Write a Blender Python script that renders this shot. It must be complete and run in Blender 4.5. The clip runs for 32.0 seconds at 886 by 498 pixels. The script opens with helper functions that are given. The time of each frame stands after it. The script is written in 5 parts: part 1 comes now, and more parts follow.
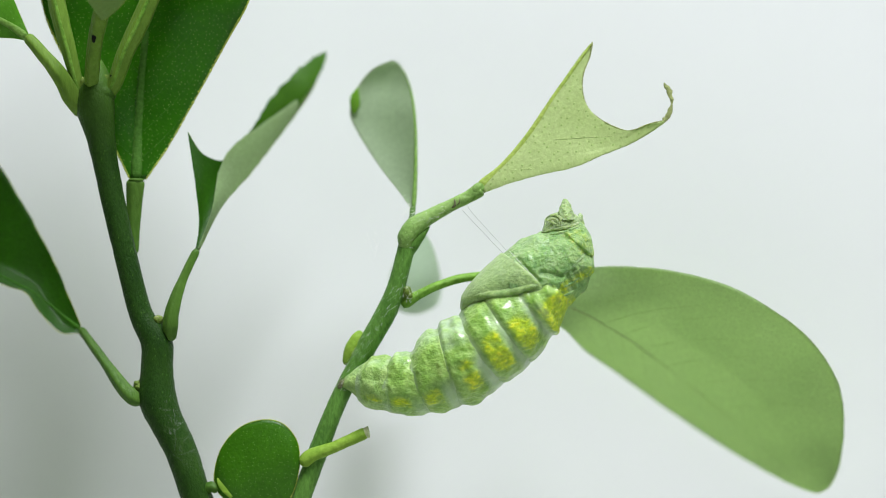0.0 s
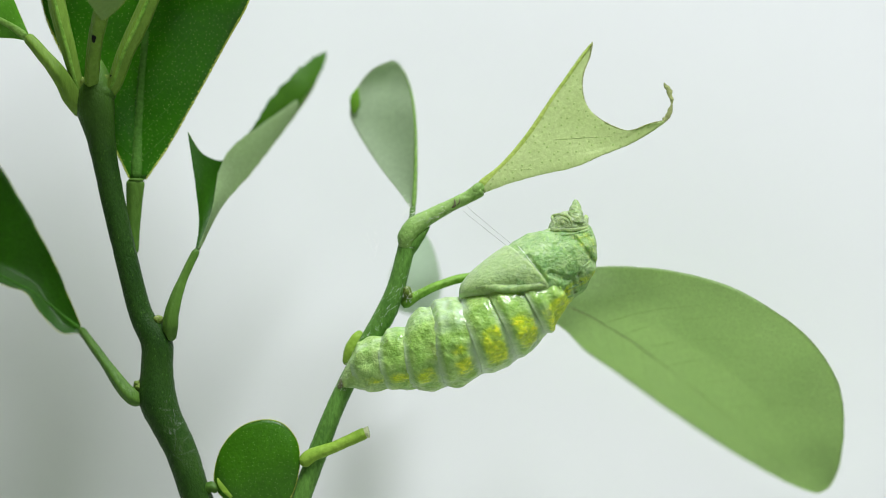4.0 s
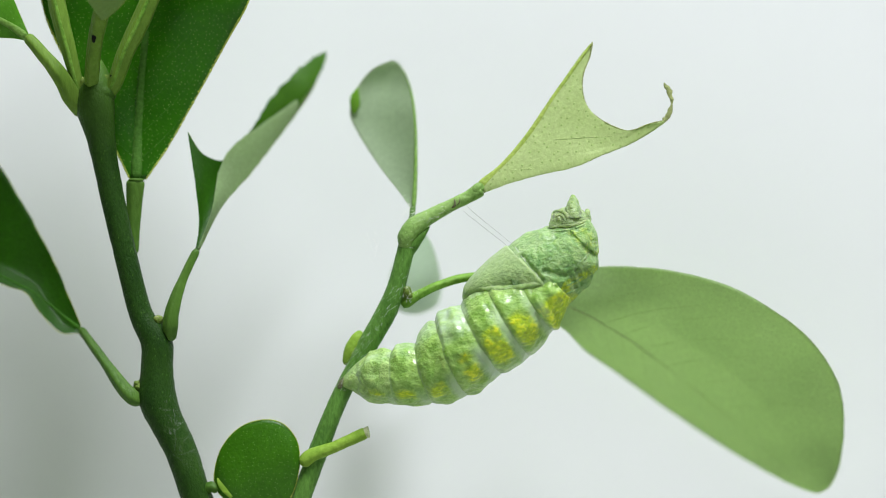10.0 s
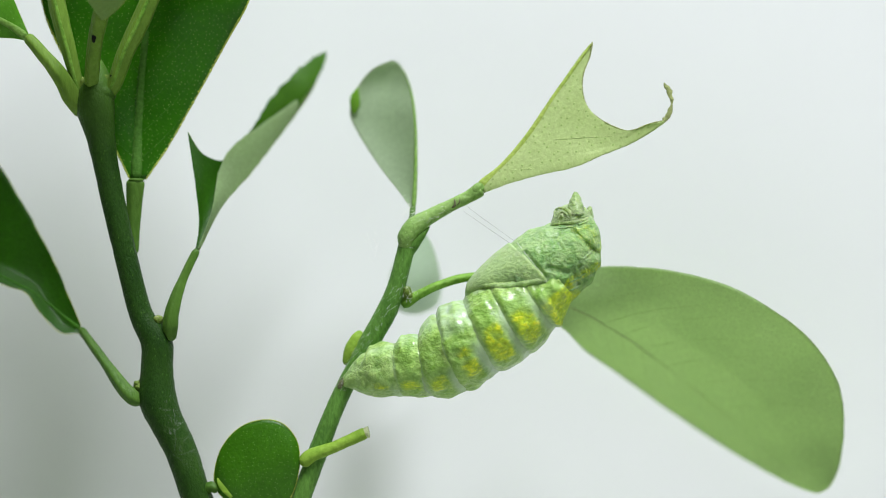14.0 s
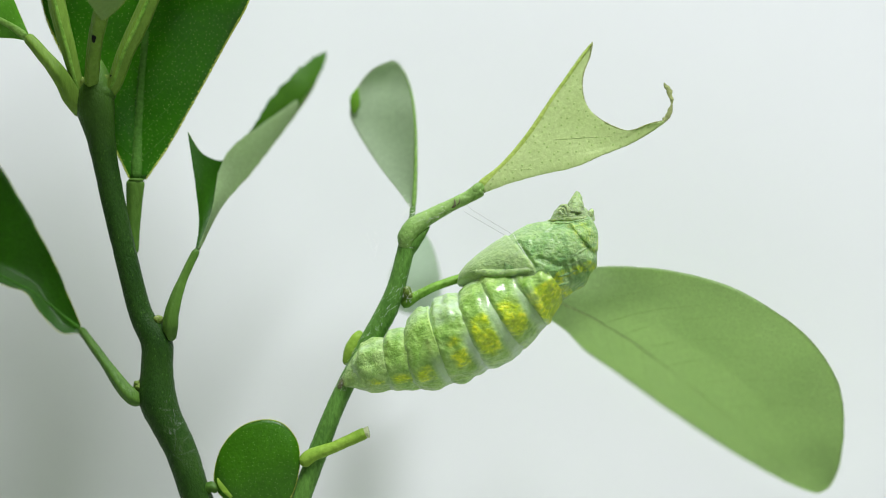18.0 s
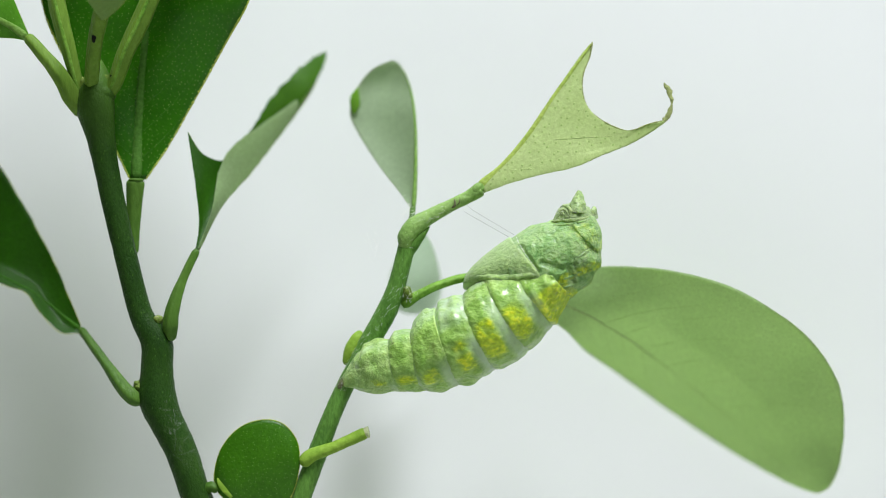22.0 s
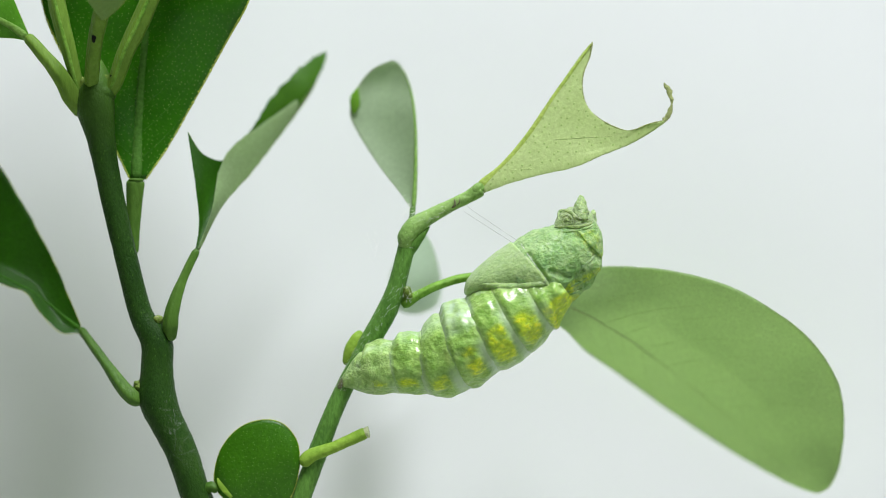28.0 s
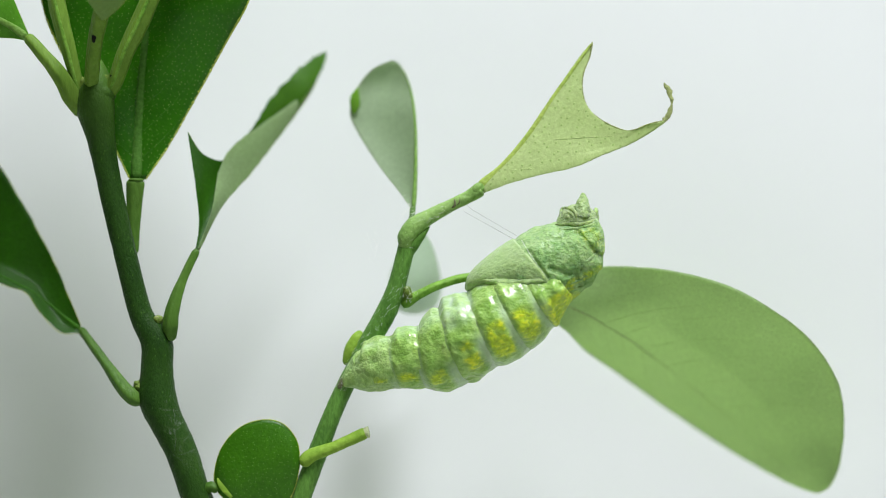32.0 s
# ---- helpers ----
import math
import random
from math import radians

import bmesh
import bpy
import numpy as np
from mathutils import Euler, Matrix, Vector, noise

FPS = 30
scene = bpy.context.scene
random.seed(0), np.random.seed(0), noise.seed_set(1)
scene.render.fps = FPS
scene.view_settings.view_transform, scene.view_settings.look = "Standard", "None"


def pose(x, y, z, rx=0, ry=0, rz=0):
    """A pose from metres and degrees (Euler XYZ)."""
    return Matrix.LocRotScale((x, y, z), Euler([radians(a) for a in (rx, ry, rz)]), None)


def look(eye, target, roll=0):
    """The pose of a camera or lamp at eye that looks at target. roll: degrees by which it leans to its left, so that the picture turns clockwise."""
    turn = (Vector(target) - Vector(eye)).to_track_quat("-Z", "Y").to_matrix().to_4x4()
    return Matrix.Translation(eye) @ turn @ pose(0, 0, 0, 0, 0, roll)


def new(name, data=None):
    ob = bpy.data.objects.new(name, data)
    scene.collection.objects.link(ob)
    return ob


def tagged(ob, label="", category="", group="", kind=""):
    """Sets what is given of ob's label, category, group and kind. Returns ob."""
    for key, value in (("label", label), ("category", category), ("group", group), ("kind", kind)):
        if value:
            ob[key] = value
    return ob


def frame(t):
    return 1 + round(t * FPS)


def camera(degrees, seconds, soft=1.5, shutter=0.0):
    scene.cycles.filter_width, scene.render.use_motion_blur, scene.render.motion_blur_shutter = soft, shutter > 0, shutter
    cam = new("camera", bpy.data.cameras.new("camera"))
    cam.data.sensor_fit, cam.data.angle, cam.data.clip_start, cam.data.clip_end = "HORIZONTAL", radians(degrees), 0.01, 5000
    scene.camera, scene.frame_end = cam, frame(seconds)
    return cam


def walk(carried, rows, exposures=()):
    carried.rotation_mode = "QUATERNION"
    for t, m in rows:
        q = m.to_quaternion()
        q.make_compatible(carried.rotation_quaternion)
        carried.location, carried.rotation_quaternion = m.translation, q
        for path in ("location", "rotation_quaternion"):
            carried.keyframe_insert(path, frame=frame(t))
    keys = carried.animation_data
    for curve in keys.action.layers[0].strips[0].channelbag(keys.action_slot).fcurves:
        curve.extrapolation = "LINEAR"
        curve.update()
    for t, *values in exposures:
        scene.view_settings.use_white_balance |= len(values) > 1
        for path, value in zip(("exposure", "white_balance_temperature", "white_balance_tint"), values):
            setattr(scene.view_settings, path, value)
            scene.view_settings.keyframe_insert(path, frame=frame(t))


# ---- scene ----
# ---- camera: a still macro view, square onto the twig ----
SCALE = 0.001          # the plan is drawn in millimetres, x to the right, z up, depth away from the lens
REACH = 221.3          # lens to the sharp plane
HEIGHT = 100.0         # of the picture's centre over the table top
cam = camera(24, 32.0, soft=0.8)
STAND = pose(0, -REACH * SCALE, HEIGHT * SCALE, 90, 0, 0)
walk(cam, [(0.0, STAND), (32.0, STAND)])
cam.data.dof.use_dof = True
cam.data.dof.focus_distance = (REACH - 2.8) * SCALE
cam.data.dof.aperture_fstop = 10.5

# ---- world, photo lamp, added fill light, exposure ----
world = bpy.data.worlds.new("world")
scene.world = world
world.use_nodes = True
world.node_tree.nodes["Background"].inputs[0].default_value = (0.75, 0.85, 1.0, 1)
world.node_tree.nodes["Background"].inputs[1].default_value = 0.3
scene.view_settings.exposure = 0.0


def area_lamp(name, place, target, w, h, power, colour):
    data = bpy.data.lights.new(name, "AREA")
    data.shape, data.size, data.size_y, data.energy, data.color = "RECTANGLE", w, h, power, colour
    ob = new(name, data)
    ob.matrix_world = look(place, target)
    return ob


WALL_Y = 30.0          # the white wall behind the twig, in millimetres
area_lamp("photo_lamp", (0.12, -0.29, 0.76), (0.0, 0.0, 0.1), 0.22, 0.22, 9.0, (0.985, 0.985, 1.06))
# Added greenish fill from behind the camera; no window is known there.
area_lamp("fill_light", (0.6, -2.49, 1.15), (0.6, 0, 1.15), 1.26, 1.16, 3.1, (0.90, 1.0, 0.82))


# ---- materials ----
def material(name):
    m = bpy.data.materials.new(name)
    m.use_nodes = True
    t = m.node_tree
    return m, t, t.nodes["Principled BSDF"]


def node(t, kind, links=(), **values):
    n = t.nodes.new(kind)
    for k, v in values.items():
        n.inputs[k.replace("_", " ")].default_value = v
    for a, b in links:
        t.links.new(a, n.inputs[b])
    return n


def ramp(t, fac, stops):
    n = t.nodes.new("ShaderNodeValToRGB")
    e = n.color_ramp.elements
    while len(e) < len(stops):
        e.new(0.5)
    for i, (p, c) in enumerate(stops):
        e[i].position = p
        e[i].color = (*c, 1) if len(c) == 3 else c
    t.links.new(fac, n.inputs[0])
    return n.outputs[0]


def blend(t, fac, a, b, how="MIX"):
    n = t.nodes.new("ShaderNodeMix")
    n.data_type, n.blend_type = "RGBA", how
    for socket, v in ((n.inputs[0], fac), (n.inputs[6], a), (n.inputs[7], b)):
        if isinstance(v, (int, float)):
            socket.default_value = v
        elif isinstance(v, tuple):
            socket.default_value = (*v, 1)
        else:
            t.links.new(v, socket)
    return n.outputs[2]


def bumped(t, shader, height, strength, distance):
    n = node(t, "ShaderNodeBump", [(height, "Height")], Strength=strength, Distance=distance)
    t.links.new(n.outputs[0], shader.inputs["Normal"])
    return n


def coords(t, scale=1000.0):
    """Object coordinates in millimetres."""
    tc = t.nodes.new("ShaderNodeTexCoord")
    mp = node(t, "ShaderNodeMapping", [(tc.outputs["Object"], "Vector")])
    mp.inputs["Scale"].default_value = (scale,) * 3
    return mp.outputs[0]


def noise_tex(t, vec, size, detail=3.0, rough=0.55):
    return node(t, "ShaderNodeTexNoise", [(vec, "Vector")], Scale=1.0 / size, Detail=detail, Roughness=rough).outputs[0]


def paint(name, colour, relief=0.2):
    m, t, p = material(name)
    v = coords(t)
    c = ramp(t, noise_tex(t, v, 60.0, 4.0), [(0.3, tuple(x * 0.975 for x in colour)), (0.7, colour)])
    t.links.new(c, p.inputs["Base Color"])
    p.inputs["Roughness"].default_value = 0.75
    bumped(t, p, noise_tex(t, v, 1.2, 3.0), relief, 0.0001)
    return m


def leaf_material(name, dark, light, dots, dot_size, dot_amount, rough, through_amount, coat=0.0, inner=(0.46, 0.60, 0.20), gland=0.075):
    """A leaf side: mottled green with oil glands, waxy gloss, and light that comes through."""
    m, t, p = material(name)
    v = coords(t)
    base = ramp(t, noise_tex(t, v, 7.0, 4.0), [(0.3, dark), (0.72, light)])
    fine = noise_tex(t, v, 0.35, 2.0)
    base = blend(t, 0.25, base, ramp(t, fine, [(0.3, tuple(x * 0.6 for x in dark)), (0.7, tuple(x * 1.3 for x in light))]))
    flat = node(t, "ShaderNodeMapping", [(v, "Vector")])
    flat.inputs["Rotation"].default_value = (radians(90), 0, 0)
    vor = t.nodes.new("ShaderNodeTexVoronoi")
    vor.voronoi_dimensions = "2D"
    t.links.new(flat.outputs[0], vor.inputs["Vector"])
    vor.inputs["Scale"].default_value, vor.inputs["Randomness"].default_value = 1.0 / dot_size, 0.9
    spot = ramp(t, vor.outputs["Distance"], [(gland * 0.75, (1, 1, 1)), (gland * 1.35, (0, 0, 0))])
    pick = ramp(t, vor.outputs["Color"], [(0.12, (0, 0, 0)), (0.3, (dot_amount,) * 3)])
    mask = blend(t, 1.0, spot, pick, "MULTIPLY")
    base = blend(t, mask, base, dots)
    vein = node(t, "ShaderNodeTexNoise", [(v, "Vector")], Scale=0.5, Detail=2.0, Distortion=1.5).outputs[0]
    base = blend(t, 0.18, base, ramp(t, vein, [(0.46, dark), (0.5, tuple(min(1, x * 1.5) for x in light)), (0.54, dark)]))
    t.links.new(base, p.inputs["Base Color"])
    p.inputs["Roughness"].default_value = rough
    p.inputs["Coat Weight"].default_value = coat
    p.inputs["Specular IOR Level"].default_value = 0.25
    p.inputs["Coat Roughness"].default_value = 0.3
    height = blend(t, 0.5, fine, mask)
    bumped(t, p, height, 0.5, 0.00025)
    tr = node(t, "ShaderNodeBsdfTranslucent", [(blend(t, 0.5, base, inner), "Color")])
    mix = node(t, "ShaderNodeMixShader", [(p.outputs[0], 1), (tr.outputs[0], 2)])
    mix.inputs[0].default_value = through_amount
    t.links.new(mix.outputs[0], t.nodes["Material Output"].inputs[0])
    return m


def skin_material(name, low, high, rough=0.55, grain=0.5, through_amount=0.0, flecks=None, stretch=1.0, speckle=0.35, young=None):
    """Stem and rind: streaky green with fine grain; young: a lighter green towards the growing tip, from and to a height."""
    m, t, p = material(name)
    v = coords(t)
    if stretch != 1.0:
        v = node(t, "ShaderNodeMapping", [(v, "Vector")], Scale=(1, 1, stretch), Rotation=(0, radians(20 if stretch < 0.3 else -25), 0)).outputs[0]
    c = ramp(t, noise_tex(t, v, 3.0, 4.0), [(0.3, low), (0.7, high)])
    fine = noise_tex(t, v, grain, 3.0)
    c = blend(t, speckle, c, ramp(t, fine, [(0.35, tuple(x * 0.7 for x in low)), (0.65, tuple(min(1, x * 1.35) for x in high))]))
    if young:
        tc = t.nodes.new("ShaderNodeTexCoord")
        high_up = node(t, "ShaderNodeSeparateXYZ", [(tc.outputs["Object"], 0)])
        wavy = node(t, "ShaderNodeMath", [(high_up.outputs[2], 0)])
        wavy.operation = "MULTIPLY_ADD"
        wavy.inputs[1].default_value = 1000.0
        t.links.new(noise_tex(t, coords(t), 2.0), wavy.inputs[2])
        span = node(t, "ShaderNodeMapRange", [(wavy.outputs[0], "Value")], From_Min=young[0], From_Max=young[1])
        c = blend(t, span.outputs[0], c, young[2])
    if flecks:
        vor = node(t, "ShaderNodeTexVoronoi", [(v, "Vector")], Scale=2.2)
        c = blend(t, ramp(t, vor.outputs["Distance"], [(0.08, (0.8,) * 3), (0.17, (0, 0, 0))]), c, flecks)
    t.links.new(c, p.inputs["Base Color"])
    p.inputs["Roughness"].default_value = rough
    p.inputs["Specular IOR Level"].default_value = 0.13
    bumped(t, p, fine, 0.6, 0.00024)
    if through_amount:
        tr = node(t, "ShaderNodeBsdfTranslucent", [(c, "Color")])
        mix = node(t, "ShaderNodeMixShader", [(p.outputs[0], 1), (tr.outputs[0], 2)])
        mix.inputs[0].default_value = through_amount
        t.links.new(mix.outputs[0], t.nodes["Material Output"].inputs[0])
    return m


def pupa_material(name, low, high, rough, yellow=(0.46, 0.62, 0.02), pale=(0.45, 0.59, 0.39), wrinkle=0.42, relief=0.5, coat=0.2, along=0.65):
    """Pupal skin: soft wrinkled green with fold shading in its colour, gold-streaked patches and clear pale membranes
    where the mesh marks them.
    """
    m, t, p = material(name)
    v = coords(t)
    c = ramp(t, noise_tex(t, v, 2.4, 3.0, 0.5), [(0.34, low), (0.66, high)])
    lengthwise = node(t, "ShaderNodeMapping", [(v, "Vector")], Scale=(along, 1, 1), Rotation=(0, radians(-8), 0)).outputs[0]
    fold = node(t, "ShaderNodeTexNoise", [(lengthwise, "Vector")], Scale=1.0 / wrinkle, Detail=3.5, Roughness=0.55, Distortion=0.25).outputs[0]
    # Dark creases and bright ridges: wrinkle shading put into the colour.
    c = blend(t, 0.36, c, ramp(t, fold, [(0.36, tuple(x * 0.6 for x in low)), (0.64, tuple(min(1, x * 1.3) for x in high))]))
    mottle = noise_tex(t, v, 0.8, 3.0, 0.6)
    c = blend(t, 0.5, c, ramp(t, mottle, [(0.36, tuple(x * 0.78 for x in low)), (0.5, tuple((x + y) / 2 for x, y in zip(low, high))), (0.66, tuple(min(1, x * 1.12) for x in high))]))
    mark = t.nodes.new("ShaderNodeAttribute")
    mark.attribute_name = "marks"
    split = t.nodes.new("ShaderNodeSeparateColor")
    t.links.new(mark.outputs["Color"], split.inputs[0])
    grow = node(t, "ShaderNodeMath", [(split.outputs[0], 0), (fold, 1)])
    grow.operation = "MULTIPLY"
    amount = ramp(t, grow.outputs[0], [(0.03, (0, 0, 0)), (0.27, (0.92,) * 3)])
    gold = ramp(t, fold, [(0.36, tuple(x * 0.75 for x in yellow)), (0.52, yellow), (0.64, (0.74, 0.78, 0.03))])
    c = blend(t, amount, c, gold)
    c = blend(t, split.outputs[1], c, pale)
    brown = ramp(t, split.outputs[2], [(0.2, (0, 0, 0)), (0.9, (0.8,) * 3)])
    c = blend(t, brown, c, (0.16, 0.16, 0.05))
    t.links.new(c, p.inputs["Base Color"])
    p.inputs["Roughness"].default_value = rough
    p.inputs["Specular IOR Level"].default_value = 0.22
    p.inputs["Subsurface Weight"].default_value = 0.45
    p.inputs["Coat Weight"].default_value = coat
    p.inputs["Coat Roughness"].default_value = 0.2
    p.inputs["Subsurface Radius"].default_value = (0.0014, 0.0018, 0.0006)
    p.inputs["Subsurface Scale"].default_value = 1.0
    smooth = node(t, "ShaderNodeMath", [(split.outputs[1], 1)])
    smooth.operation = "SUBTRACT"
    smooth.inputs[0].default_value = 1.0
    height = node(t, "ShaderNodeMath", [(fold, 0), (smooth.outputs[0], 1)])
    height.operation = "MULTIPLY"
    bumped(t, p, height.outputs[0], relief, 0.0006)
    return m


WHITE_WALL = paint("white_wall_paint", (0.79, 0.815, 0.815))
# Unseen table; its tone and tint set the fill from below.
WHITE_TABLE = paint("grey_table", (0.33, 0.36, 0.28))
# Unseen walls and ceiling, tinted green to dim and colour the bounced fill.
ROOM_WALL = paint("fill_tint_room_paint", (0.42, 0.47, 0.36))
LEAF_TOP = leaf_material("leaf_upper_side", (0.013, 0.086, 0.001), (0.032, 0.164, 0.002), (0.45, 0.65, 0.20), 0.52, 0.95, 0.34, 0.32, coat=0.35, inner=(0.13, 0.48, 0.006), gland=0.074)
LEAF_DARK = leaf_material("leaf_dark_upper_side", (0.013, 0.064, 0.001), (0.024, 0.106, 0.002), (0.06, 0.18, 0.015), 0.7, 0.4, 0.45, 0.22, inner=(0.09, 0.34, 0.006))
LEAF_SMALL = leaf_material("small_leaf_upper_side", (0.024, 0.102, 0.002), (0.044, 0.162, 0.004), (0.24, 0.44, 0.10), 0.56, 0.9, 0.34, 0.22, coat=0.1, inner=(0.09, 0.34, 0.006), gland=0.068)
LEAF_MID = leaf_material("leaf_young_upper_side", (0.05, 0.19, 0.008), (0.09, 0.27, 0.018), (0.22, 0.42, 0.08), 0.7, 0.6, 0.42, 0.3, inner=(0.2, 0.5, 0.03))
LEAF_UNDER = leaf_material("leaf_underside", (0.29, 0.43, 0.19), (0.35, 0.49, 0.24), (0.28, 0.42, 0.17), 1.0, 0.25, 0.55, 0.5)
LEAF_WIDE = leaf_material("broad_leaf_underside", (0.44, 0.585, 0.32), (0.51, 0.65, 0.38), (0.31, 0.43, 0.20), 0.62, 0.5, 0.5, 0.66, gland=0.14, inner=(0.70, 0.85, 0.58))
LEAF_GLOW = leaf_material("thin_leaf_upper_side", (0.34, 0.50, 0.18), (0.42, 0.57, 0.23), (0.36, 0.52, 0.18), 0.8, 0.4, 0.45, 0.65)
LEAF_PALE = leaf_material("bitten_leaf_pale", (0.52, 0.65, 0.26), (0.59, 0.72, 0.33), (0.30, 0.48, 0.13), 0.95, 0.85, 0.5, 0.42, gland=0.10)
LEAF_GREY = leaf_material("leaf_grey_underside", (0.38, 0.48, 0.32), (0.44, 0.54, 0.38), (0.36, 0.46, 0.30), 1.1, 0.2, 0.6, 0.7, inner=(0.54, 0.66, 0.44))
# Lit copy of leaf_dark_upper_side: the lobe's stronger light is in the colour.
LEAF_LOBE = leaf_material("leaf_lobe_lit_side", (0.032, 0.112, 0.003), (0.055, 0.158, 0.008), (0.10, 0.26, 0.03), 0.8, 0.3, 0.45, 0.25, inner=(0.15, 0.42, 0.02))
LEAF_BRIGHT = leaf_material("leaf_bright_edge", (0.17, 0.40, 0.03), (0.25, 0.48, 0.06), (0.17, 0.38, 0.03), 1.0, 0.2, 0.5, 0.5, inner=(0.3, 0.62, 0.05))
# Near-white base: light from the wall behind is put into this leaf's colour.
LEAF_FAINT = leaf_material("leaf_backlit_underside", (0.64, 0.74, 0.62), (0.70, 0.80, 0.68), (0.60, 0.70, 0.58), 1.1, 0.2, 0.6, 0.6, inner=(0.70, 0.80, 0.68))
STEM_DARK = skin_material("dark_green_stem", (0.010, 0.038, 0.004), (0.023, 0.068, 0.007), 0.5, 0.22, flecks=(0.06, 0.15, 0.022), stretch=0.6, speckle=0.25, young=(92.0, 104.0, (0.075, 0.165, 0.024)))
STEM_MID = skin_material("green_twig", (0.052, 0.142, 0.022), (0.115, 0.255, 0.046), 0.45, 0.3, flecks=(0.17, 0.32, 0.09), stretch=0.4, speckle=0.3)
STEM_LIGHT = skin_material("light_green_petiole", (0.17, 0.33, 0.03), (0.28, 0.45, 0.06), 0.4, 0.5, 0.12, speckle=0.2)
STALK = skin_material("arching_stalk", (0.11, 0.26, 0.03), (0.21, 0.39, 0.06), 0.42, 0.5, 0.1)
TWIG_END = skin_material("pale_twig_end", (0.15, 0.30, 0.06), (0.29, 0.45, 0.14), 0.36, 0.45, 0.08, flecks=(0.42, 0.56, 0.24), speckle=0.28)
PETIOLE = skin_material("petiole_green", (0.044, 0.118, 0.014), (0.092, 0.192, 0.030), 0.42, 0.35, 0.1, stretch=0.4, speckle=0.15)
# Brighter copy of petiole_green, with the light at the tip put into it.
PETIOLE_TIP = skin_material("lit_petiole_green", (0.10, 0.205, 0.022), (0.19, 0.325, 0.05), 0.42, 0.35, 0.15, stretch=0.25, speckle=0.18)
BUD = skin_material("scaly_bud", (0.075, 0.14, 0.02), (0.17, 0.24, 0.045), 0.5, 0.25, 0.05, speckle=0.4)
SPECK = skin_material("black_speck", (0.006, 0.007, 0.006), (0.014, 0.014, 0.012), 0.7, 0.2)
MARGIN = skin_material("yellowish_leaf_margin", (0.30, 0.40, 0.05), (0.50, 0.58, 0.11), 0.5, 0.25, 0.15)
VEIN = skin_material("leaf_vein", (0.13, 0.26, 0.045), (0.19, 0.35, 0.07), 0.45, 0.4, 0.15)
VEIN_DARK = skin_material("dark_leaf_vein", (0.040, 0.15, 0.010), (0.065, 0.20, 0.022), 0.45, 0.4, 0.1)
VEIN_BROAD = skin_material("broad_midrib", (0.042, 0.14, 0.014), (0.075, 0.185, 0.03), 0.45, 0.4, 0.1)
VEIN_WIDE = skin_material("broad_leaf_midrib", (0.45, 0.57, 0.28), (0.50, 0.62, 0.33), 0.5, 0.4, 0.2)
VEIN_PALE = skin_material("pale_leaf_vein", (0.34, 0.48, 0.09), (0.47, 0.60, 0.14), 0.45, 0.4, 0.2)
BARK = skin_material("brown_scar", (0.07, 0.075, 0.035), (0.14, 0.15, 0.075), 0.7, 0.2)
DRIED = skin_material("dried_leaf_strip", (0.20, 0.24, 0.09), (0.38, 0.43, 0.17), 0.6, 0.2)
CUT = skin_material("cut_wood", (0.45, 0.52, 0.28), (0.58, 0.62, 0.38), 0.7, 0.25)
SILK = paint("silk", (0.85, 0.86, 0.84))
SILK_GREY = paint("grey_silk", (0.34, 0.35, 0.34))
PUPA_ABDOMEN = pupa_material("pupal_abdomen", (0.185, 0.375, 0.05), (0.35, 0.53, 0.145), 0.45, coat=0.45, relief=0.45)
PUPA_TAIL = pupa_material("pupal_tail", (0.21, 0.39, 0.08), (0.38, 0.54, 0.19), 0.42, coat=0.22, relief=0.55, along=1.0, wrinkle=0.5)
PUPA_WING = pupa_material("pupal_wing_case", (0.21, 0.355, 0.105), (0.34, 0.475, 0.19), 0.45, pale=(0.37, 0.495, 0.25), wrinkle=0.28, relief=0.42, coat=0.12)
PUPA_THORAX = pupa_material("pupal_thorax", (0.13, 0.32, 0.08), (0.33, 0.48, 0.185), 0.45, pale=(0.36, 0.50, 0.235), wrinkle=0.32, relief=0.65, coat=0.15, along=0.8)
PUPA_HEAD = pupa_material("pupal_head", (0.19, 0.31, 0.09), (0.33, 0.44, 0.18), 0.45, wrinkle=0.28, relief=0.6)


# ---- building tools ----
def spot(u, v, depth=0.0):
    """A place in the world from its place in the plan and its depth behind the sharp plane, in millimetres."""
    k = 1.0 + depth / REACH
    return Vector((u * k, depth, v * k + HEIGHT)) * SCALE


def spots(points):
    return [spot(*p) for p in points]


def smooth_line(points, n):
    """n places evenly along a smooth curve through the given vectors."""
    pts = [Vector(p) for p in points]
    if len(pts) == 2:
        return [pts[0].lerp(pts[1], i / (n - 1)) for i in range(n)]
    ext = [2 * pts[0] - pts[1], *pts, 2 * pts[-1] - pts[-2]]
    fine = []
    for i in range(1, len(ext) - 2):
        a, b, c, d = ext[i - 1:i + 3]
        for k in range(16):
            s = k / 16
            fine.append(0.5 * (2 * b + (c - a) * s + (2 * a - 5 * b + 4 * c - d) * s * s + (3 * b - a - 3 * c + d) * s ** 3))
    fine.append(pts[-1])
    run = [0.0]
    for a, b in zip(fine, fine[1:]):
        run.append(run[-1] + (b - a).length)
    out, j = [], 0
    for i in range(n):
        want = run[-1] * i / (n - 1)
        while j < len(run) - 2 and run[j + 1] < want:
            j += 1
        step = run[j + 1] - run[j]
        out.append(fine[j].lerp(fine[j + 1], min(1.0, (want - run[j]) / step) if step > 1e-12 else 0.0))
    return out


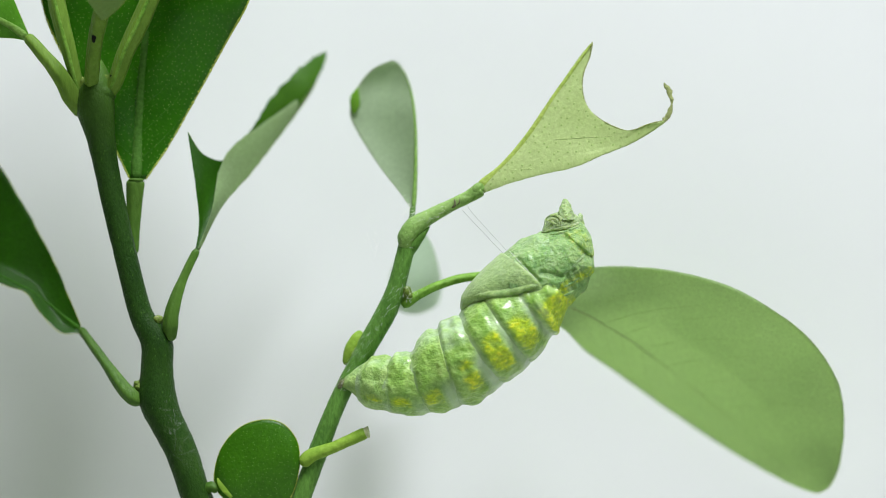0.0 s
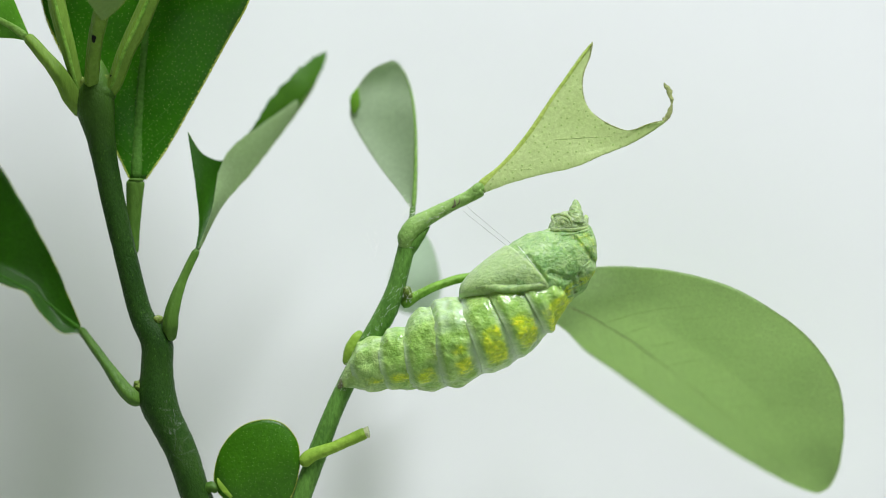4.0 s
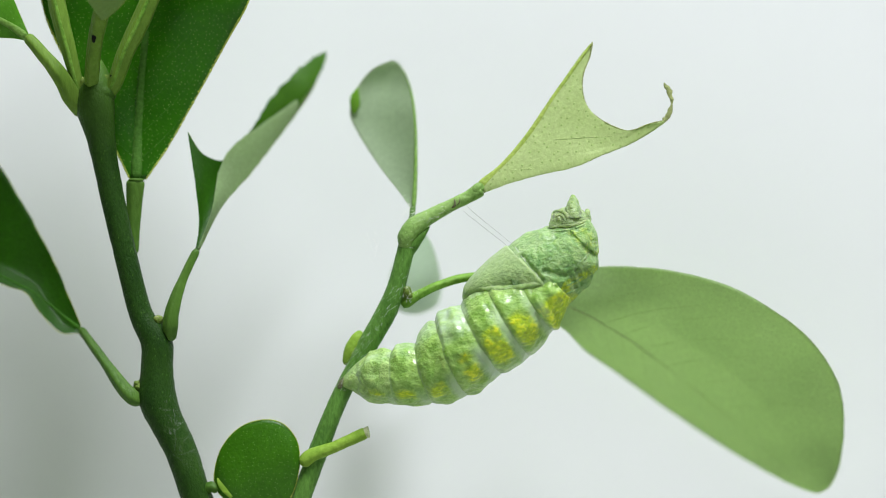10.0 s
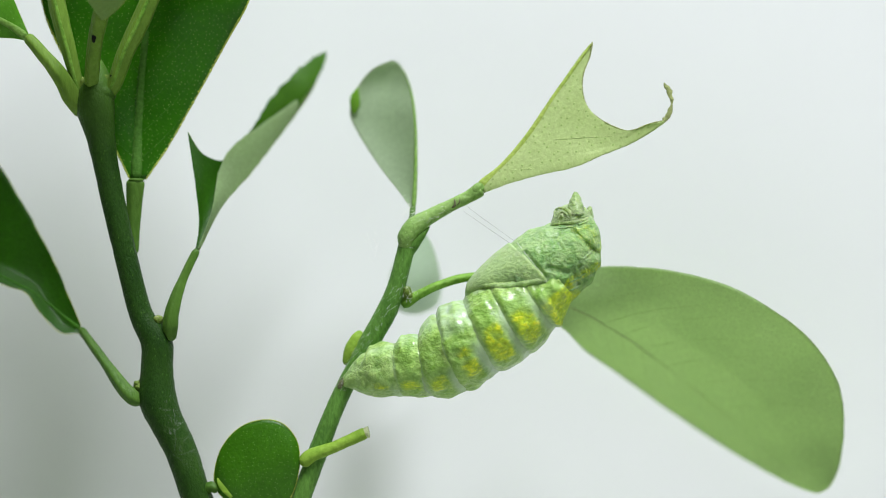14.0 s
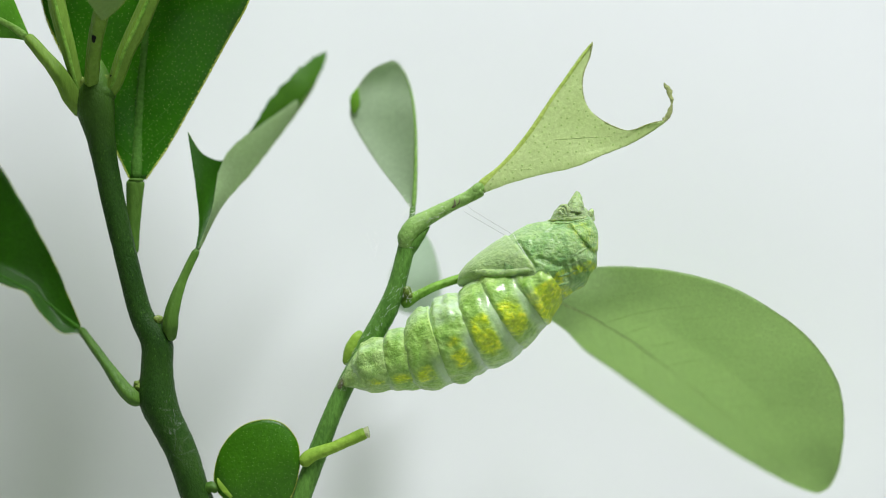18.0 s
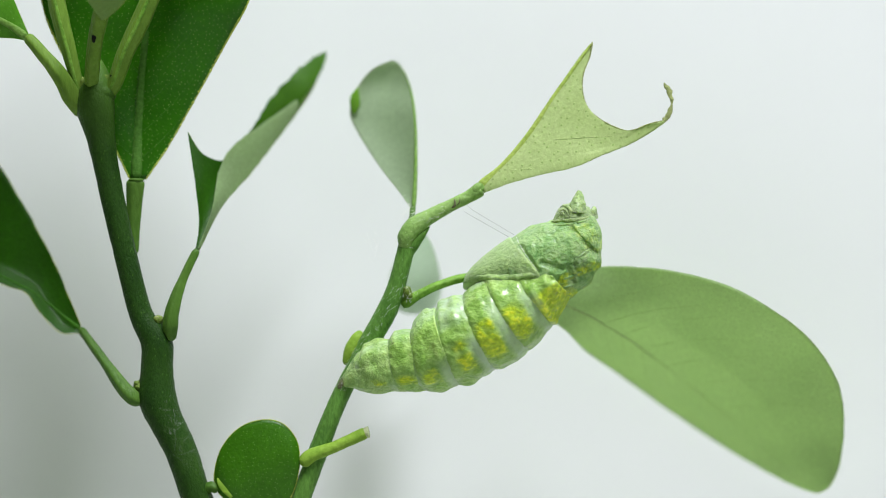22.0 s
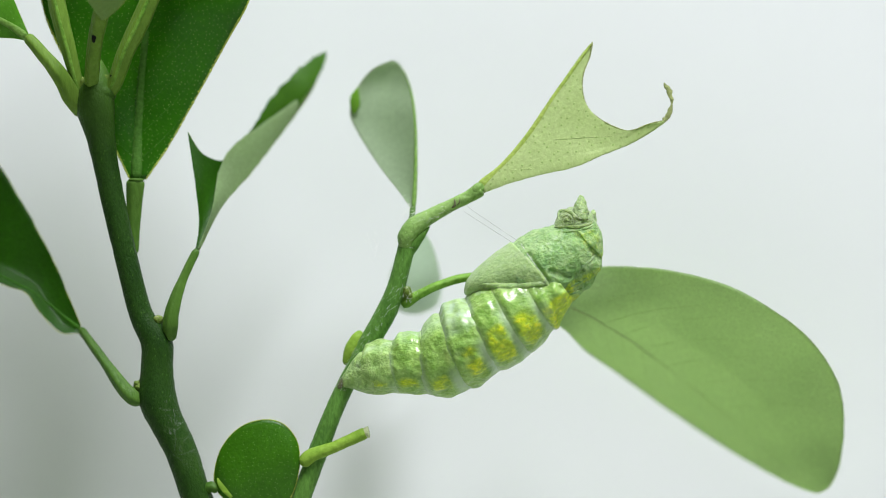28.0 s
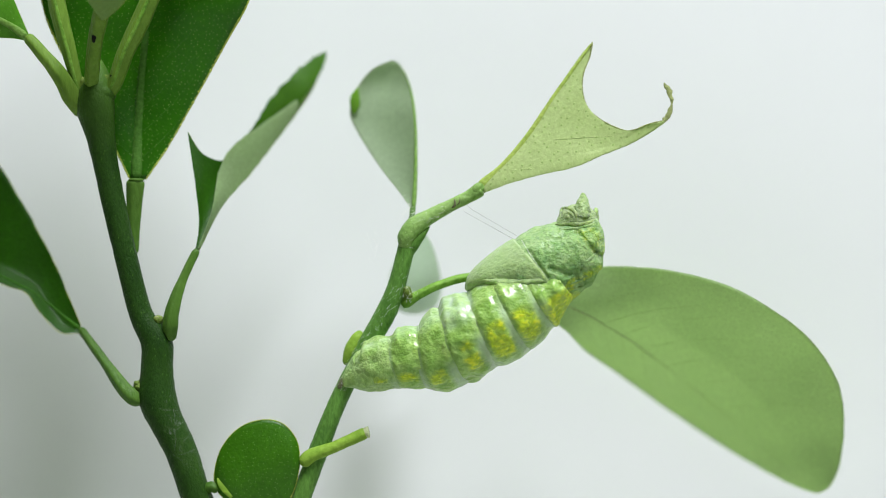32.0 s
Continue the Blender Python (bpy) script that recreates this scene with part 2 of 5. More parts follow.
def steps(values, n):
    """n numbers evenly along a smooth curve through the given numbers."""
    x = np.linspace(0, len(values) - 1, n)
    i = np.clip(x.astype(int), 0, len(values) - 2)
    f = x - i
    f = f * f * (3 - 2 * f)
    v = np.array(values, float)
    return v[i] * (1 - f) + v[i + 1] * f


def part(name, bm, mat, parent, label="", smooth=True, origin=None):
    """Links a bmesh, built in world places, as one mesh under a thing or a part."""
    base = Vector(origin) if origin is not None else (parent.matrix_world.translation.copy() if parent else Vector())
    bmesh.ops.translate(bm, verts=bm.verts, vec=-base)
    bmesh.ops.recalc_face_normals(bm, faces=bm.faces)
    me = bpy.data.meshes.new(name)
    bm.to_mesh(me)
    bm.free()
    for m in mat if isinstance(mat, (list, tuple)) else [mat]:
        me.materials.append(m)
    for f in me.polygons:
        f.use_smooth = smooth
    ob = new(name, me)
    if parent:
        ob.parent = parent
        ob.location = base - parent.matrix_world.translation
        ob.matrix_world = Matrix.Translation(base)
    else:
        ob.matrix_world = Matrix.Translation(base)
    if label:
        ob["label"] = label
    return ob


def thing(name, place, label, category, group="", kind=""):
    ob = new(name)
    ob.empty_display_size = 0.005
    ob.matrix_world = Matrix.Translation(place)
    return tagged(ob, label, category, group, kind)


def tube_into(bm, line, radii, sides=12, flat=1.0, rough=0.0, size=1.0, cap=True, mat=0, ribs=0.0):
    """A tube along places, with a radius at each; flat squeezes it away from the lens; rough dents it."""
    rings = []
    n = len(line)
    for i, c in enumerate(line):
        along = (line[min(i + 1, n - 1)] - line[max(i - 1, 0)]).normalized()
        side = along.cross(Vector((0, 1, 0)))
        side = side.normalized() if side.length > 1e-6 else Vector((1, 0, 0))
        back = side.cross(along).normalized()
        ring = []
        for k in range(sides):
            a = 2 * math.pi * k / sides
            r = radii[i] * (1 + ribs * math.cos(5 * a + 0.6))
            off = side * math.cos(a) * r + back * math.sin(a) * r * flat
            if rough:
                q = (c + off) / SCALE / size
                off *= 1 + rough * noise.noise(q) + 0.4 * rough * noise.noise(q * 3.1)
            ring.append(bm.verts.new(c + off))
        rings.append(ring)
    for a, b in zip(rings, rings[1:]):
        for k in range(sides):
            f = bm.faces.new((a[k], a[(k + 1) % sides], b[(k + 1) % sides], b[k]))
            f.material_index = mat
    if cap:
        for ring in (rings[0], rings[-1]):
            m = bm.verts.new(sum((v.co for v in ring), Vector()) / sides)
            for k in range(sides):
                bm.faces.new((ring[k], ring[(k + 1) % sides], m)).material_index = mat
    return rings


def tube(points, widths, n=40, sides=14, flat=1.0, rough=0.0, size=1.0, rounded=True, ribs=0.0):
    """A bmesh tube; points are (u, v, depth), widths full widths in millimetres."""
    bm = bmesh.new()
    places = spots(points)
    run = np.cumsum([0.0] + [(q - p).length for p, q in zip(places, places[1:])])
    marks = run if len(widths) == len(run) else np.linspace(0, run[-1], len(widths))
    radii = np.interp(np.linspace(0, run[-1], n), marks, widths) * 0.5 * SCALE
    radii[1:-1] = 0.25 * radii[:-2] + 0.5 * radii[1:-1] + 0.25 * radii[2:]
    if rounded:
        radii[0], radii[1], radii[-2], radii[-1] = radii[0] * 0.55, radii[1] * 0.9, radii[-2] * 0.92, radii[-1] * 0.6
    tube_into(bm, smooth_line(places, n), list(radii), sides, flat, rough, size, ribs=ribs)
    return bm


def blob(place, radii, turn=0.0, rough=0.1, size=0.6, cuts=(28, 18)):
    """A lumpy rounded body; radii in millimetres across, deep and high."""
    bm = bmesh.new()
    bmesh.ops.create_uvsphere(bm, u_segments=cuts[0], v_segments=cuts[1], radius=1)
    m = Matrix.Translation(place) @ Matrix.Rotation(radians(turn), 4, "Y") @ Matrix.Diagonal((*[r * SCALE for r in radii], 1))
    for v in bm.verts:
        p = m @ v.co
        v.co = p + (p - place) * rough * noise.noise(p / SCALE / size)
    return bm


# ---- the white setting ----
def slab(name, lo, hi, mat, label):
    bm = bmesh.new()
    bmesh.ops.create_cube(bm, size=1)
    for v in bm.verts:
        v.co = Vector([(a + b) / 2 + c * (b - a) for a, b, c in zip(lo, hi, v.co)])
    return tagged(part(name, bm, mat, None, smooth=False), label, name.split("_")[0], kind="structure")


def setting():
    y = WALL_Y * SCALE
    slab("wall_back", (-1.6, y, -0.02), (1.6, y + 0.05, 2.2), WHITE_WALL, "smooth white wall close behind the twig")
    slab("floor", (-1.6, -2.5, -0.05), (1.6, y - 0.0005, 0.0), WHITE_TABLE, "unseen grey table top under the twig")
    slab("wall_left", (-1.65, -2.5, 0.0), (-1.601, y, 2.2), ROOM_WALL, "unseen pale green side wall")
    slab("wall_right", (1.601, -2.5, 0.0), (1.65, y, 2.2), ROOM_WALL, "unseen pale green side wall")
    slab("ceiling", (-1.65, -2.5, 2.2), (1.65, y + 0.05, 2.25), ROOM_WALL, "unseen pale green ceiling")
    # the unseen wall behind the camera, with an opening added for the fill light
    slab("wall_front_low", (-1.65, -2.55, -0.05), (1.65, -2.502, 0.55), ROOM_WALL, "unseen pale green wall under the fill light's opening")
    slab("wall_front_high", (-1.65, -2.55, 1.75), (1.65, -2.502, 2.25), ROOM_WALL, "unseen pale green wall over the fill light's opening")
    slab("wall_front_left", (-1.65, -2.55, 0.55), (-0.05, -2.502, 1.75), ROOM_WALL, "unseen pale green wall beside the fill light's opening")
    slab("wall_front_right", (1.25, -2.55, 0.55), (1.65, -2.502, 1.75), ROOM_WALL, "unseen pale green wall beside the fill light's opening")


setting()

# ---- the citrus twig ----
plant = thing("citrus_plant", spot(-20.4, -81.54), "leafy green citrus twig with two stems and caterpillar-eaten leaves", "plant")


def leaf_blade(edge_a, edge_b, end=None, bow=0.0, n=44, m=22, thick=0.22, ripple=0.0, nibble=0.0, seed=0, fold=0.0, crease=0.5):
    """A leaf blade between two edges that start at its base. bow: how far its middle bulges towards the lens, in millimetres;
    fold: how far the midrib, at crease across, lies back from the lens; end: the far edge from edge_a's tip to edge_b's tip, where it is not a point. Faces of material 0 look towards the lens."""
    a = smooth_line(spots(edge_a), n)
    b = smooth_line(spots(edge_b), n)
    tip = smooth_line(spots(end), m) if end else None
    rng = random.Random(seed)
    jag = [rng.uniform(-1, 1) * nibble * SCALE for _ in range(n)]
    front = []
    for i in range(n):
        s = i / (n - 1)
        row = []
        for j in range(m):
            q = j / (m - 1)
            p = a[i].lerp(b[i], q)
            if tip:
                p += (tip[j] - a[-1].lerp(b[-1], q)) * s ** 1.6
            span = (b[i] - a[i]).length
            lift = 4 * q * (1 - q) * bow * SCALE * min(1.0, span / (6 * SCALE))
            lift -= fold * SCALE * min(q / crease, (1 - q) / (1 - crease)) * math.sin(math.pi * min(1.0, s * 1.02)) ** 0.7
            lift += ripple * SCALE * noise.noise(p / SCALE / 5.0 + Vector((seed * 7.3, 0, 0)))
            p += Vector((0, -lift, 0))
            if nibble and j in (0, m - 1):
                p += (p - a[i].lerp(b[i], 0.5)).normalized() * jag[i]
            row.append(p)
        front.append(row)
    bm = bmesh.new()
    grids = []
    for side in (0, 1):
        off = Vector((0, side * thick * SCALE, 0))
        grids.append([[bm.verts.new(p + off) for p in row] for row in front])
    for side, g in enumerate(grids):
        for i in range(n - 1):
            for j in range(m - 1):
                f = (g[i][j], g[i + 1][j], g[i + 1][j + 1], g[i][j + 1])
                bm.faces.new(f).material_index = side
    f, k = grids
    for i in range(n - 1):
        for j in (0, m - 1):
            bm.faces.new((f[i][j], k[i][j], k[i + 1][j], f[i + 1][j])).material_index = 2
    for j in range(m - 1):
        for i in (0, n - 1):
            bm.faces.new((f[i][j], k[i][j], k[i][j + 1], f[i][j + 1])).material_index = 2
    bmesh.ops.remove_doubles(bm, verts=bm.verts, dist=0.00002)
    return bm, front


GRIDS = {}


def leaf(label, edge_a, edge_b, front, back, rim=MARGIN, **how):
    bm, grid = leaf_blade(edge_a, edge_b, **how)
    ob = part("leaf", bm, [front, back, rim], plant, label)
    GRIDS[ob] = np.array([p / SCALE for row in grid for p in row])
    return ob


def drape(parent, points, lift=0.1):
    """Gives plan points the depth of the blade's near face, a little proud of it."""
    grid = GRIDS[parent]
    k = 1.0 + grid[:, 1] / REACH
    u, v = grid[:, 0] / k, (grid[:, 2] - HEIGHT) / k
    out = []
    for p in points:
        far = (u - p[0]) ** 2 + (v - p[1]) ** 2 + 0.02
        near = np.argsort(far)[:6]
        out.append((p[0], p[1], float(np.average(grid[near, 1], weights=1 / far[near])) - lift))
    return out


def side_veins(parent, line, reach_a, reach_b, count, mat=None, width=0.14):
    """Faint side veins that leave the midrib in pairs."""
    for i in range(count):
        f = (i + 0.7) / (count + 0.6) * (len(line) - 1)
        k = int(f)
        p = Vector(line[k]).lerp(Vector(line[k + 1]), f - k)
        way = (Vector(line[k + 1]) - Vector(line[k])).normalized()
        for sign, reach in ((1, reach_a), (-1, reach_b)):
            turn = way @ Matrix.Rotation(-sign * radians(52), 2)
            pts = [p + turn * (reach * g) + way * (reach * 0.25 * g * g) for g in (0.02, 0.33, 0.66, 1.0)]
            part("side_vein", tube(drape(parent, [tuple(q) for q in pts], 0.02), [width, width * 0.8, width * 0.6, width * 0.3], n=18, sides=6), mat or VEIN, parent)


def margins(parent, *edges, width=0.2):
    """The thin yellowish beaded rim along a leaf's edges."""
    for edge in edges:
        part("margin", tube([(p[0], p[1], p[2] + 0.05) for p in edge], [width] * len(edge), n=110, sides=7, rough=0.6, size=0.35), MARGIN, parent, "thin yellowish leaf rim")


def beads(parent, *edges, gap=0.36, size=0.14):
    """Small yellowish knobs along a leaf's rim."""
    rng = random.Random(31)
    for edge in edges:
        places = smooth_line(spots(edge), 400)
        run = sum((b - a).length for a, b in zip(places, places[1:])) / SCALE
        bm = bmesh.new()
        for k in range(int(run / gap)):
            c = places[min(399, int((k + rng.uniform(0.1, 0.9)) * gap / run * 400))]
            r = size * rng.uniform(0.55, 1.2) * SCALE
            bmesh.ops.create_icosphere(bm, subdivisions=1, radius=r, matrix=Matrix.Translation(c + Vector((0, -0.00006, 0))))
        part("margin_knobs", bm, MARGIN, parent, "yellowish knobs along the leaf rim")


def blade_only(*edges, **how):
    return leaf_blade(*edges, **how)[0]


def rib(name, parent, points, widths, mat, label="", **how):
    return part(name, tube(points, widths, **how), mat, parent, label)


def petiole(parent, points, widths, mat=PETIOLE, label="", **how):
    ob = part("petiole", tube(points, widths, rough=0.06, size=1.5, sides=24, ribs=0.07, **how), mat, parent, label)
    return ob


def stems():
    part("main_stem", tube([(-20.4, -81.54, 0), (-20.4, -40.74, 0), (-23.94, -31.44, 0), (-26.04, -26.64, 0), (-27.78, -21.54, 0), (-29.4, -18.24, 0), (-30.3, -15.84, 0), (-30.36, -12.54, 0), (-30.42, -9.84, 0),
                            (-31.98, -7.14, 0), (-33, -3.54, 0), (-33.72, -0.54, 0), (-34.44, 2.46, 0), (-35.1, 5.46, 0), (-35.82, 9.06, 0), (-36.36, 12.06, 0), (-36.9, 15.06, 0), (-36.78, 16.86, 0.1), (-36.66, 18.54, 0.3), (-36.6, 20.16, 0.6)],
                           [6.0, 4.4, 3.6, 3.2, 3.35, 3.6, 4.1, 3.35, 3.4, 2.5, 2.4, 2.4, 2.45, 2.5, 2.65, 3.0, 4.15, 3.7, 2.4, 1.0], n=170, sides=40, rough=0.035, size=0.7), STEM_DARK, plant, "dark green woody main stem")
    part("side_branch", tube([(-20.4, -40.74, 0), (-17.52, -32.64, 0), (-15.24, -26.82, 0), (-13.44, -22.02, 0), (-11.94, -18.06, 0), (-10.56, -14.94, 0), (-9.12, -12.24, 0), (-7.62, -9.54, 0), (-5.94, -6.54, 0), (-4.92, -3.84, 0),
                              (-4.2, -1.14, 0), (-3.66, 0.96, 0)],
                             [3.4, 2.4, 2.1, 2.1, 1.95, 1.9, 1.95, 2.2, 2.25, 1.9, 1.85, 1.9], n=130, sides=36, rough=0.035, size=0.5), STEM_MID, plant, "green twig that carries the pupa")
    part("twig_end", tube([(-4.0, 0.0, -0.3), (-3.84, 1.3, -0.4), (-3.0, 2.4, -0.3), (-1.44, 3.42, -0.1), (0.96, 4.68, 0), (2.76, 5.58, 0), (4.08, 6.42, 0)], [1.3, 1.95, 2.1, 1.65, 1.3, 1.35, 1.6], n=70, sides=22, rough=0.05, size=0.7), TWIG_END, plant, "pale green end of the twig")


stems()


def leaves():
    # the large glossy leaf behind the main stem
    edge_a = [(-33.24, 7.38, 1.8), (-34.62, 10.26, 2.0), (-37.44, 15.96, 2.3), (-40.74, 21.36, 2.4), (-42.6, 26.46, 2.8), (-42.96, 33.06, 6.0), (-39.84, 40.86, 6.5), (-27.84, 47.46, 6)]
    edge_b = [(-31.56, 7.38, 1.8), (-29.04, 11.16, 1.9), (-25.92, 16.68, 1.3), (-22.92, 22.14, -0.5), (-20.58, 26.46, -2.4), (-18.84, 31.98, -2.5), (-20.34, 40.56, 1.5), (-27.84, 47.46, 6)]
    big = leaf("large glossy dark green leaf with pale oil dots", edge_a,
               edge_b,
               LEAF_TOP, LEAF_UNDER, bow=0.3, fold=1.3, crease=0.47, ripple=0.25, nibble=0.05, seed=1, n=60)
    margins(big, edge_a, edge_b, width=0.18)
    beads(big, edge_a, edge_b)
    line = [(-32.58, 7.38), (-32.28, 14.46), (-31.56, 22.86), (-30.72, 32.46)]
    rib("midrib", big, drape(big, [(-32.58, 7.38), (-32.46, 10.86), (-32.28, 14.46), (-31.98, 18.66), (-31.56, 22.86), (-30.72, 32.46)], 0.05), [1.3, 1.0, 0.85, 0.75, 0.7, 0.4], VEIN_BROAD, flat=0.35)
    side_veins(big, line, 8.0, 7.0, 7, VEIN_DARK, 0.08)
    petiole(big, [(-32.7, -0.54, 1.4), (-32.82, 3.06, 1.9), (-32.58, 7.38, 1.8)], [0.8, 1.5, 2.0], flat=0.5)
    rib("joint", big, [(-32.58, 7.14, 1.75), (-32.58, 7.5, 1.75)], [1.7, 1.7], PETIOLE, n=6, flat=0.6)
    # the leaf at the upper corner
    up = leaf("bright green leaf at the shoot tip", [(-44.28, 22.14, -1), (-45.84, 22.38, -1), (-48.84, 22.5, -2), (-57.24, 22.86, -3), (-68.64, 30.06, -3)],
              [(-44.04, 22.86, -1), (-44.94, 24.96, -1), (-46.44, 27.96, -1.5), (-51.84, 35.46, -2), (-66.84, 30.06, -3)], LEAF_MID, LEAF_UNDER, bow=0.8, ripple=0.15, seed=2)
    rib("midrib", up, drape(up, [(-44.22, 22.5), (-45.54, 23.46), (-47.04, 24.3), (-50.64, 26.1)], 0.05), [1.0, 0.7, 0.6, 0.4], VEIN, n=20, flat=0.5)
    petiole(up, [(-37.92, 14.46, 0.6), (-39.3, 16.14, -0.2), (-40.56, 18.36, -1), (-42.54, 20.76, -1.1), (-44.16, 22.62, -1)], [2.0, 2.1, 1.8, 1.4, 1.2], PETIOLE_TIP)
    # three upright stalks at the shoot tip with their leaf bases
    for pts, widths, blade in (
            ([(-38.28, 16.14, 0.4), (-38.88, 17.76, -0.4), (-39.6, 20.76, -0.8), (-40.56, 24.36, -1), (-41.52, 28.86, -1.2)], [1.2, 1.25, 1.55, 1.85, 1.85], ([(-42, 28.86, -1.2), (-48, 36, -2), (-51, 47, -3), (-47, 60, -3.5), (-37, 72, -3)], [(-40.92, 28.86, -1.2), (-37.5, 36, -2), (-29.5, 47, -3), (-26.5, 59, -3.5), (-37, 72, -3)])),
            ([(-37.14, 15.9, 0.4), (-37.26, 18.18, -1.4), (-36.96, 21.66, -4), (-36.36, 24.66, -6.5), (-35.76, 27.06, -8.1)], [1.4, 1.5, 1.55, 1.65, 1.6], ([(-36.24, 24.3, -7.6), (-37.56, 26.1, -9), (-39.96, 29.46, -10), (-39.84, 34.26, -10.5), (-36.24, 40.26, -11)], [(-35.88, 24.3, -7.6), (-33.96, 26.1, -9), (-31.92, 29.46, -10), (-31.74, 34.26, -10.5), (-36.24, 40.26, -11)])),
            ([(-35.88, 16.14, 0.4), (-34.86, 17.58, -0.5), (-33.72, 20.76, -1.4), (-32.28, 23.76, -2), (-30.54, 27.66, -2.6)], [1.5, 1.6, 1.8, 2.0, 1.9], ([(-31.32, 27.66, -2.6), (-29.5, 36, -3.5), (-27, 46, -5), (-22, 57, -6), (-17, 63, -6)], [(-29.64, 27.66, -2.6), (-21.5, 35, -3.5), (-15.5, 45, -5), (-14, 55, -6), (-17, 63, -6)]))):
        # The outer two blades are unseen, enlarged to shade the lower left wall.
        up = leaf("upright young leaf at the shoot tip, its blade mostly out of view", blade[0], blade[1], LEAF_GLOW if pts[-1][2] < -8 else LEAF_DARK, LEAF_UNDER, bow=0.6, ripple=0.2, seed=3)
        petiole(up, pts, widths, PETIOLE_TIP)
        if pts[-1][2] > -8:
            rib("stalk_ridge", up, [(p[0] - 0.12 * w, p[1], p[2] - 0.5 * w - 0.02) for p, w in zip(pts, widths)], [0.2, 0.34, 0.4, 0.4, 0.35], STALK, n=60, sides=12, flat=0.45)
    # the broad leaf at the side edge
    edge_a = [(-38.52, -7.98, 4.0), (-40.08, -4.26, 5.5), (-42, 0.06, 7), (-44.64, 4.74, 8), (-47.04, 8.64, 9), (-52.44, 14.46, 10), (-60.84, 16.26, 10)]
    edge_b = [(-38.52, -8.94, 3.8), (-40.74, -8.82, 3.6), (-42.84, -6.66, 4), (-44.34, -4.62, 4.5), (-47.04, -3.66, 5), (-53.04, -0.54, 7), (-60.84, 16.26, 10)]
    side = leaf("dark green leaf with a chewed lower edge", edge_a,
                edge_b,
                LEAF_DARK, LEAF_UNDER, bow=-0.3, fold=1.3, crease=0.72, ripple=0.3, nibble=0.12, seed=4)
    margins(side, edge_a, edge_b, width=0.06)
    rib("midrib", side, drape(side, [(-38.58, -8.46), (-40.14, -7.26), (-42.24, -5.52), (-44.34, -4.08), (-47.04, -2.76), (-50.64, -0.84)], 0.05), [0.55, 0.32, 0.25, 0.2, 0.18, 0.12], VEIN_DARK, n=30, flat=0.35)
    petiole(side, [(-31.92, -16.26, -0.2), (-33, -15.66, -0.5), (-34.2, -14.34, 0.2), (-36.06, -11.76, 1.8), (-38.46, -8.46, 3.9)], [1.2, 1.75, 1.5, 1.05, 0.9])
    # the folded, eaten leaf beside the main stem: far half dark, near half pale
    far_half = leaf("folded leaf with its upper part eaten away", [(-26.28, -0.24, 0.5), (-25.92, 2.76, 1.6), (-26.28, 6.66, 2.0), (-27.12, 12.48, 2.0)], [(-25.92, -0.24, 0.5), (-24.24, 3.36, 2.6), (-22.74, 6.66, 5.5), (-21.24, 9.36, 7.6)],
                    LEAF_DARK, LEAF_UNDER, end=[(-27.12, 12.48, 2.0), (-25.68, 10.26, 3.4), (-23.76, 9.42, 5.0), (-22.14, 9.9, 6.6), (-21.24, 9.36, 7.6)], bow=-0.6, nibble=0.03, seed=5)
    part("upper_lobe", blade_only([(-23.52, 8.46, 7.5), (-20.34, 12.72, 10), (-18.36, 15.9, 12), (-15.84, 18.66, 13), (-13.68, 20.34, 15), (-12.36, 20.94, 17)],
                                  [(-23.04, 6.66, 8), (-19.44, 10.26, 11), (-16.74, 13.26, 12.5), (-14.34, 16.56, 13), (-12.84, 19.26, 15), (-12.36, 20.94, 17)], bow=0.2, nibble=0.13, seed=6),
         [LEAF_LOBE, LEAF_UNDER, MARGIN], far_half, "dark green upper lobe with a nibbled edge")
    part("near_half", blade_only([(-26.04, 0.06, 0.2), (-24.6, 3.96, 1.4), (-23.76, 8.46, 4.5), (-22.14, 11.1, 7), (-18.84, 13.56, 10), (-15.24, 16.26, 13), (-12.48, 20.16, 16.4)],
                                 [(-25.92, -0.3, 0.3), (-23.52, 4.38, 3.5), (-20.64, 7.74, 7.5), (-18.54, 10.38, 10), (-16.44, 13.14, 12), (-14.04, 16.56, 14), (-12.3, 20.46, 16.7)], bow=0.7, seed=7, nibble=0.04),
         [LEAF_UNDER, LEAF_GLOW, MARGIN], far_half, "pale underside of the folded half")
    petiole(far_half, [(-28.86, -9.66, -0.3), (-28.92, -8.22, -0.9), (-28.68, -6.42, -1.0), (-27.66, -3.36, -0.4), (-26.1, -0.06, 0.4)], [1.1, 1.75, 1.5, 0.95, 0.85])
    # the pale leaf standing up from the twig's bend, behind
    pale = leaf("grey-green leaf seen from its pale underside", [(-3.42, 4.26, 2.75), (-4.56, 5.94, 4.4), (-6.66, 8.64, 6.6), (-8.88, 12.06, 9.35), (-9.9, 14.46, 10.18), (-9, 17.34, 11.0), (-7.44, 19.14, 11.0), (-5.52, 20.04, 11.0)],
                [(-3.06, 4.26, 2.75), (-2.88, 7.86, 4.4), (-2.88, 11.46, 6.05), (-3.06, 14.76, 7.7), (-3.48, 17.16, 10.18), (-4.2, 19.02, 11.0), (-4.86, 19.86, 11.0), (-5.52, 20.04, 11.0)], LEAF_GREY, LEAF_GREY, bow=-1.2, ripple=0.2, seed=8)
    rib("midrib", pale, drape(pale, [(-3.12, 4.14), (-2.94, 7.2), (-2.88, 11.46), (-3.06, 14.76), (-3.5, 17.2), (-4.2, 19.0)], 0.02), [0.55, 0.45, 0.36, 0.28, 0.22, 0.15], VEIN, n=24, flat=0.5)
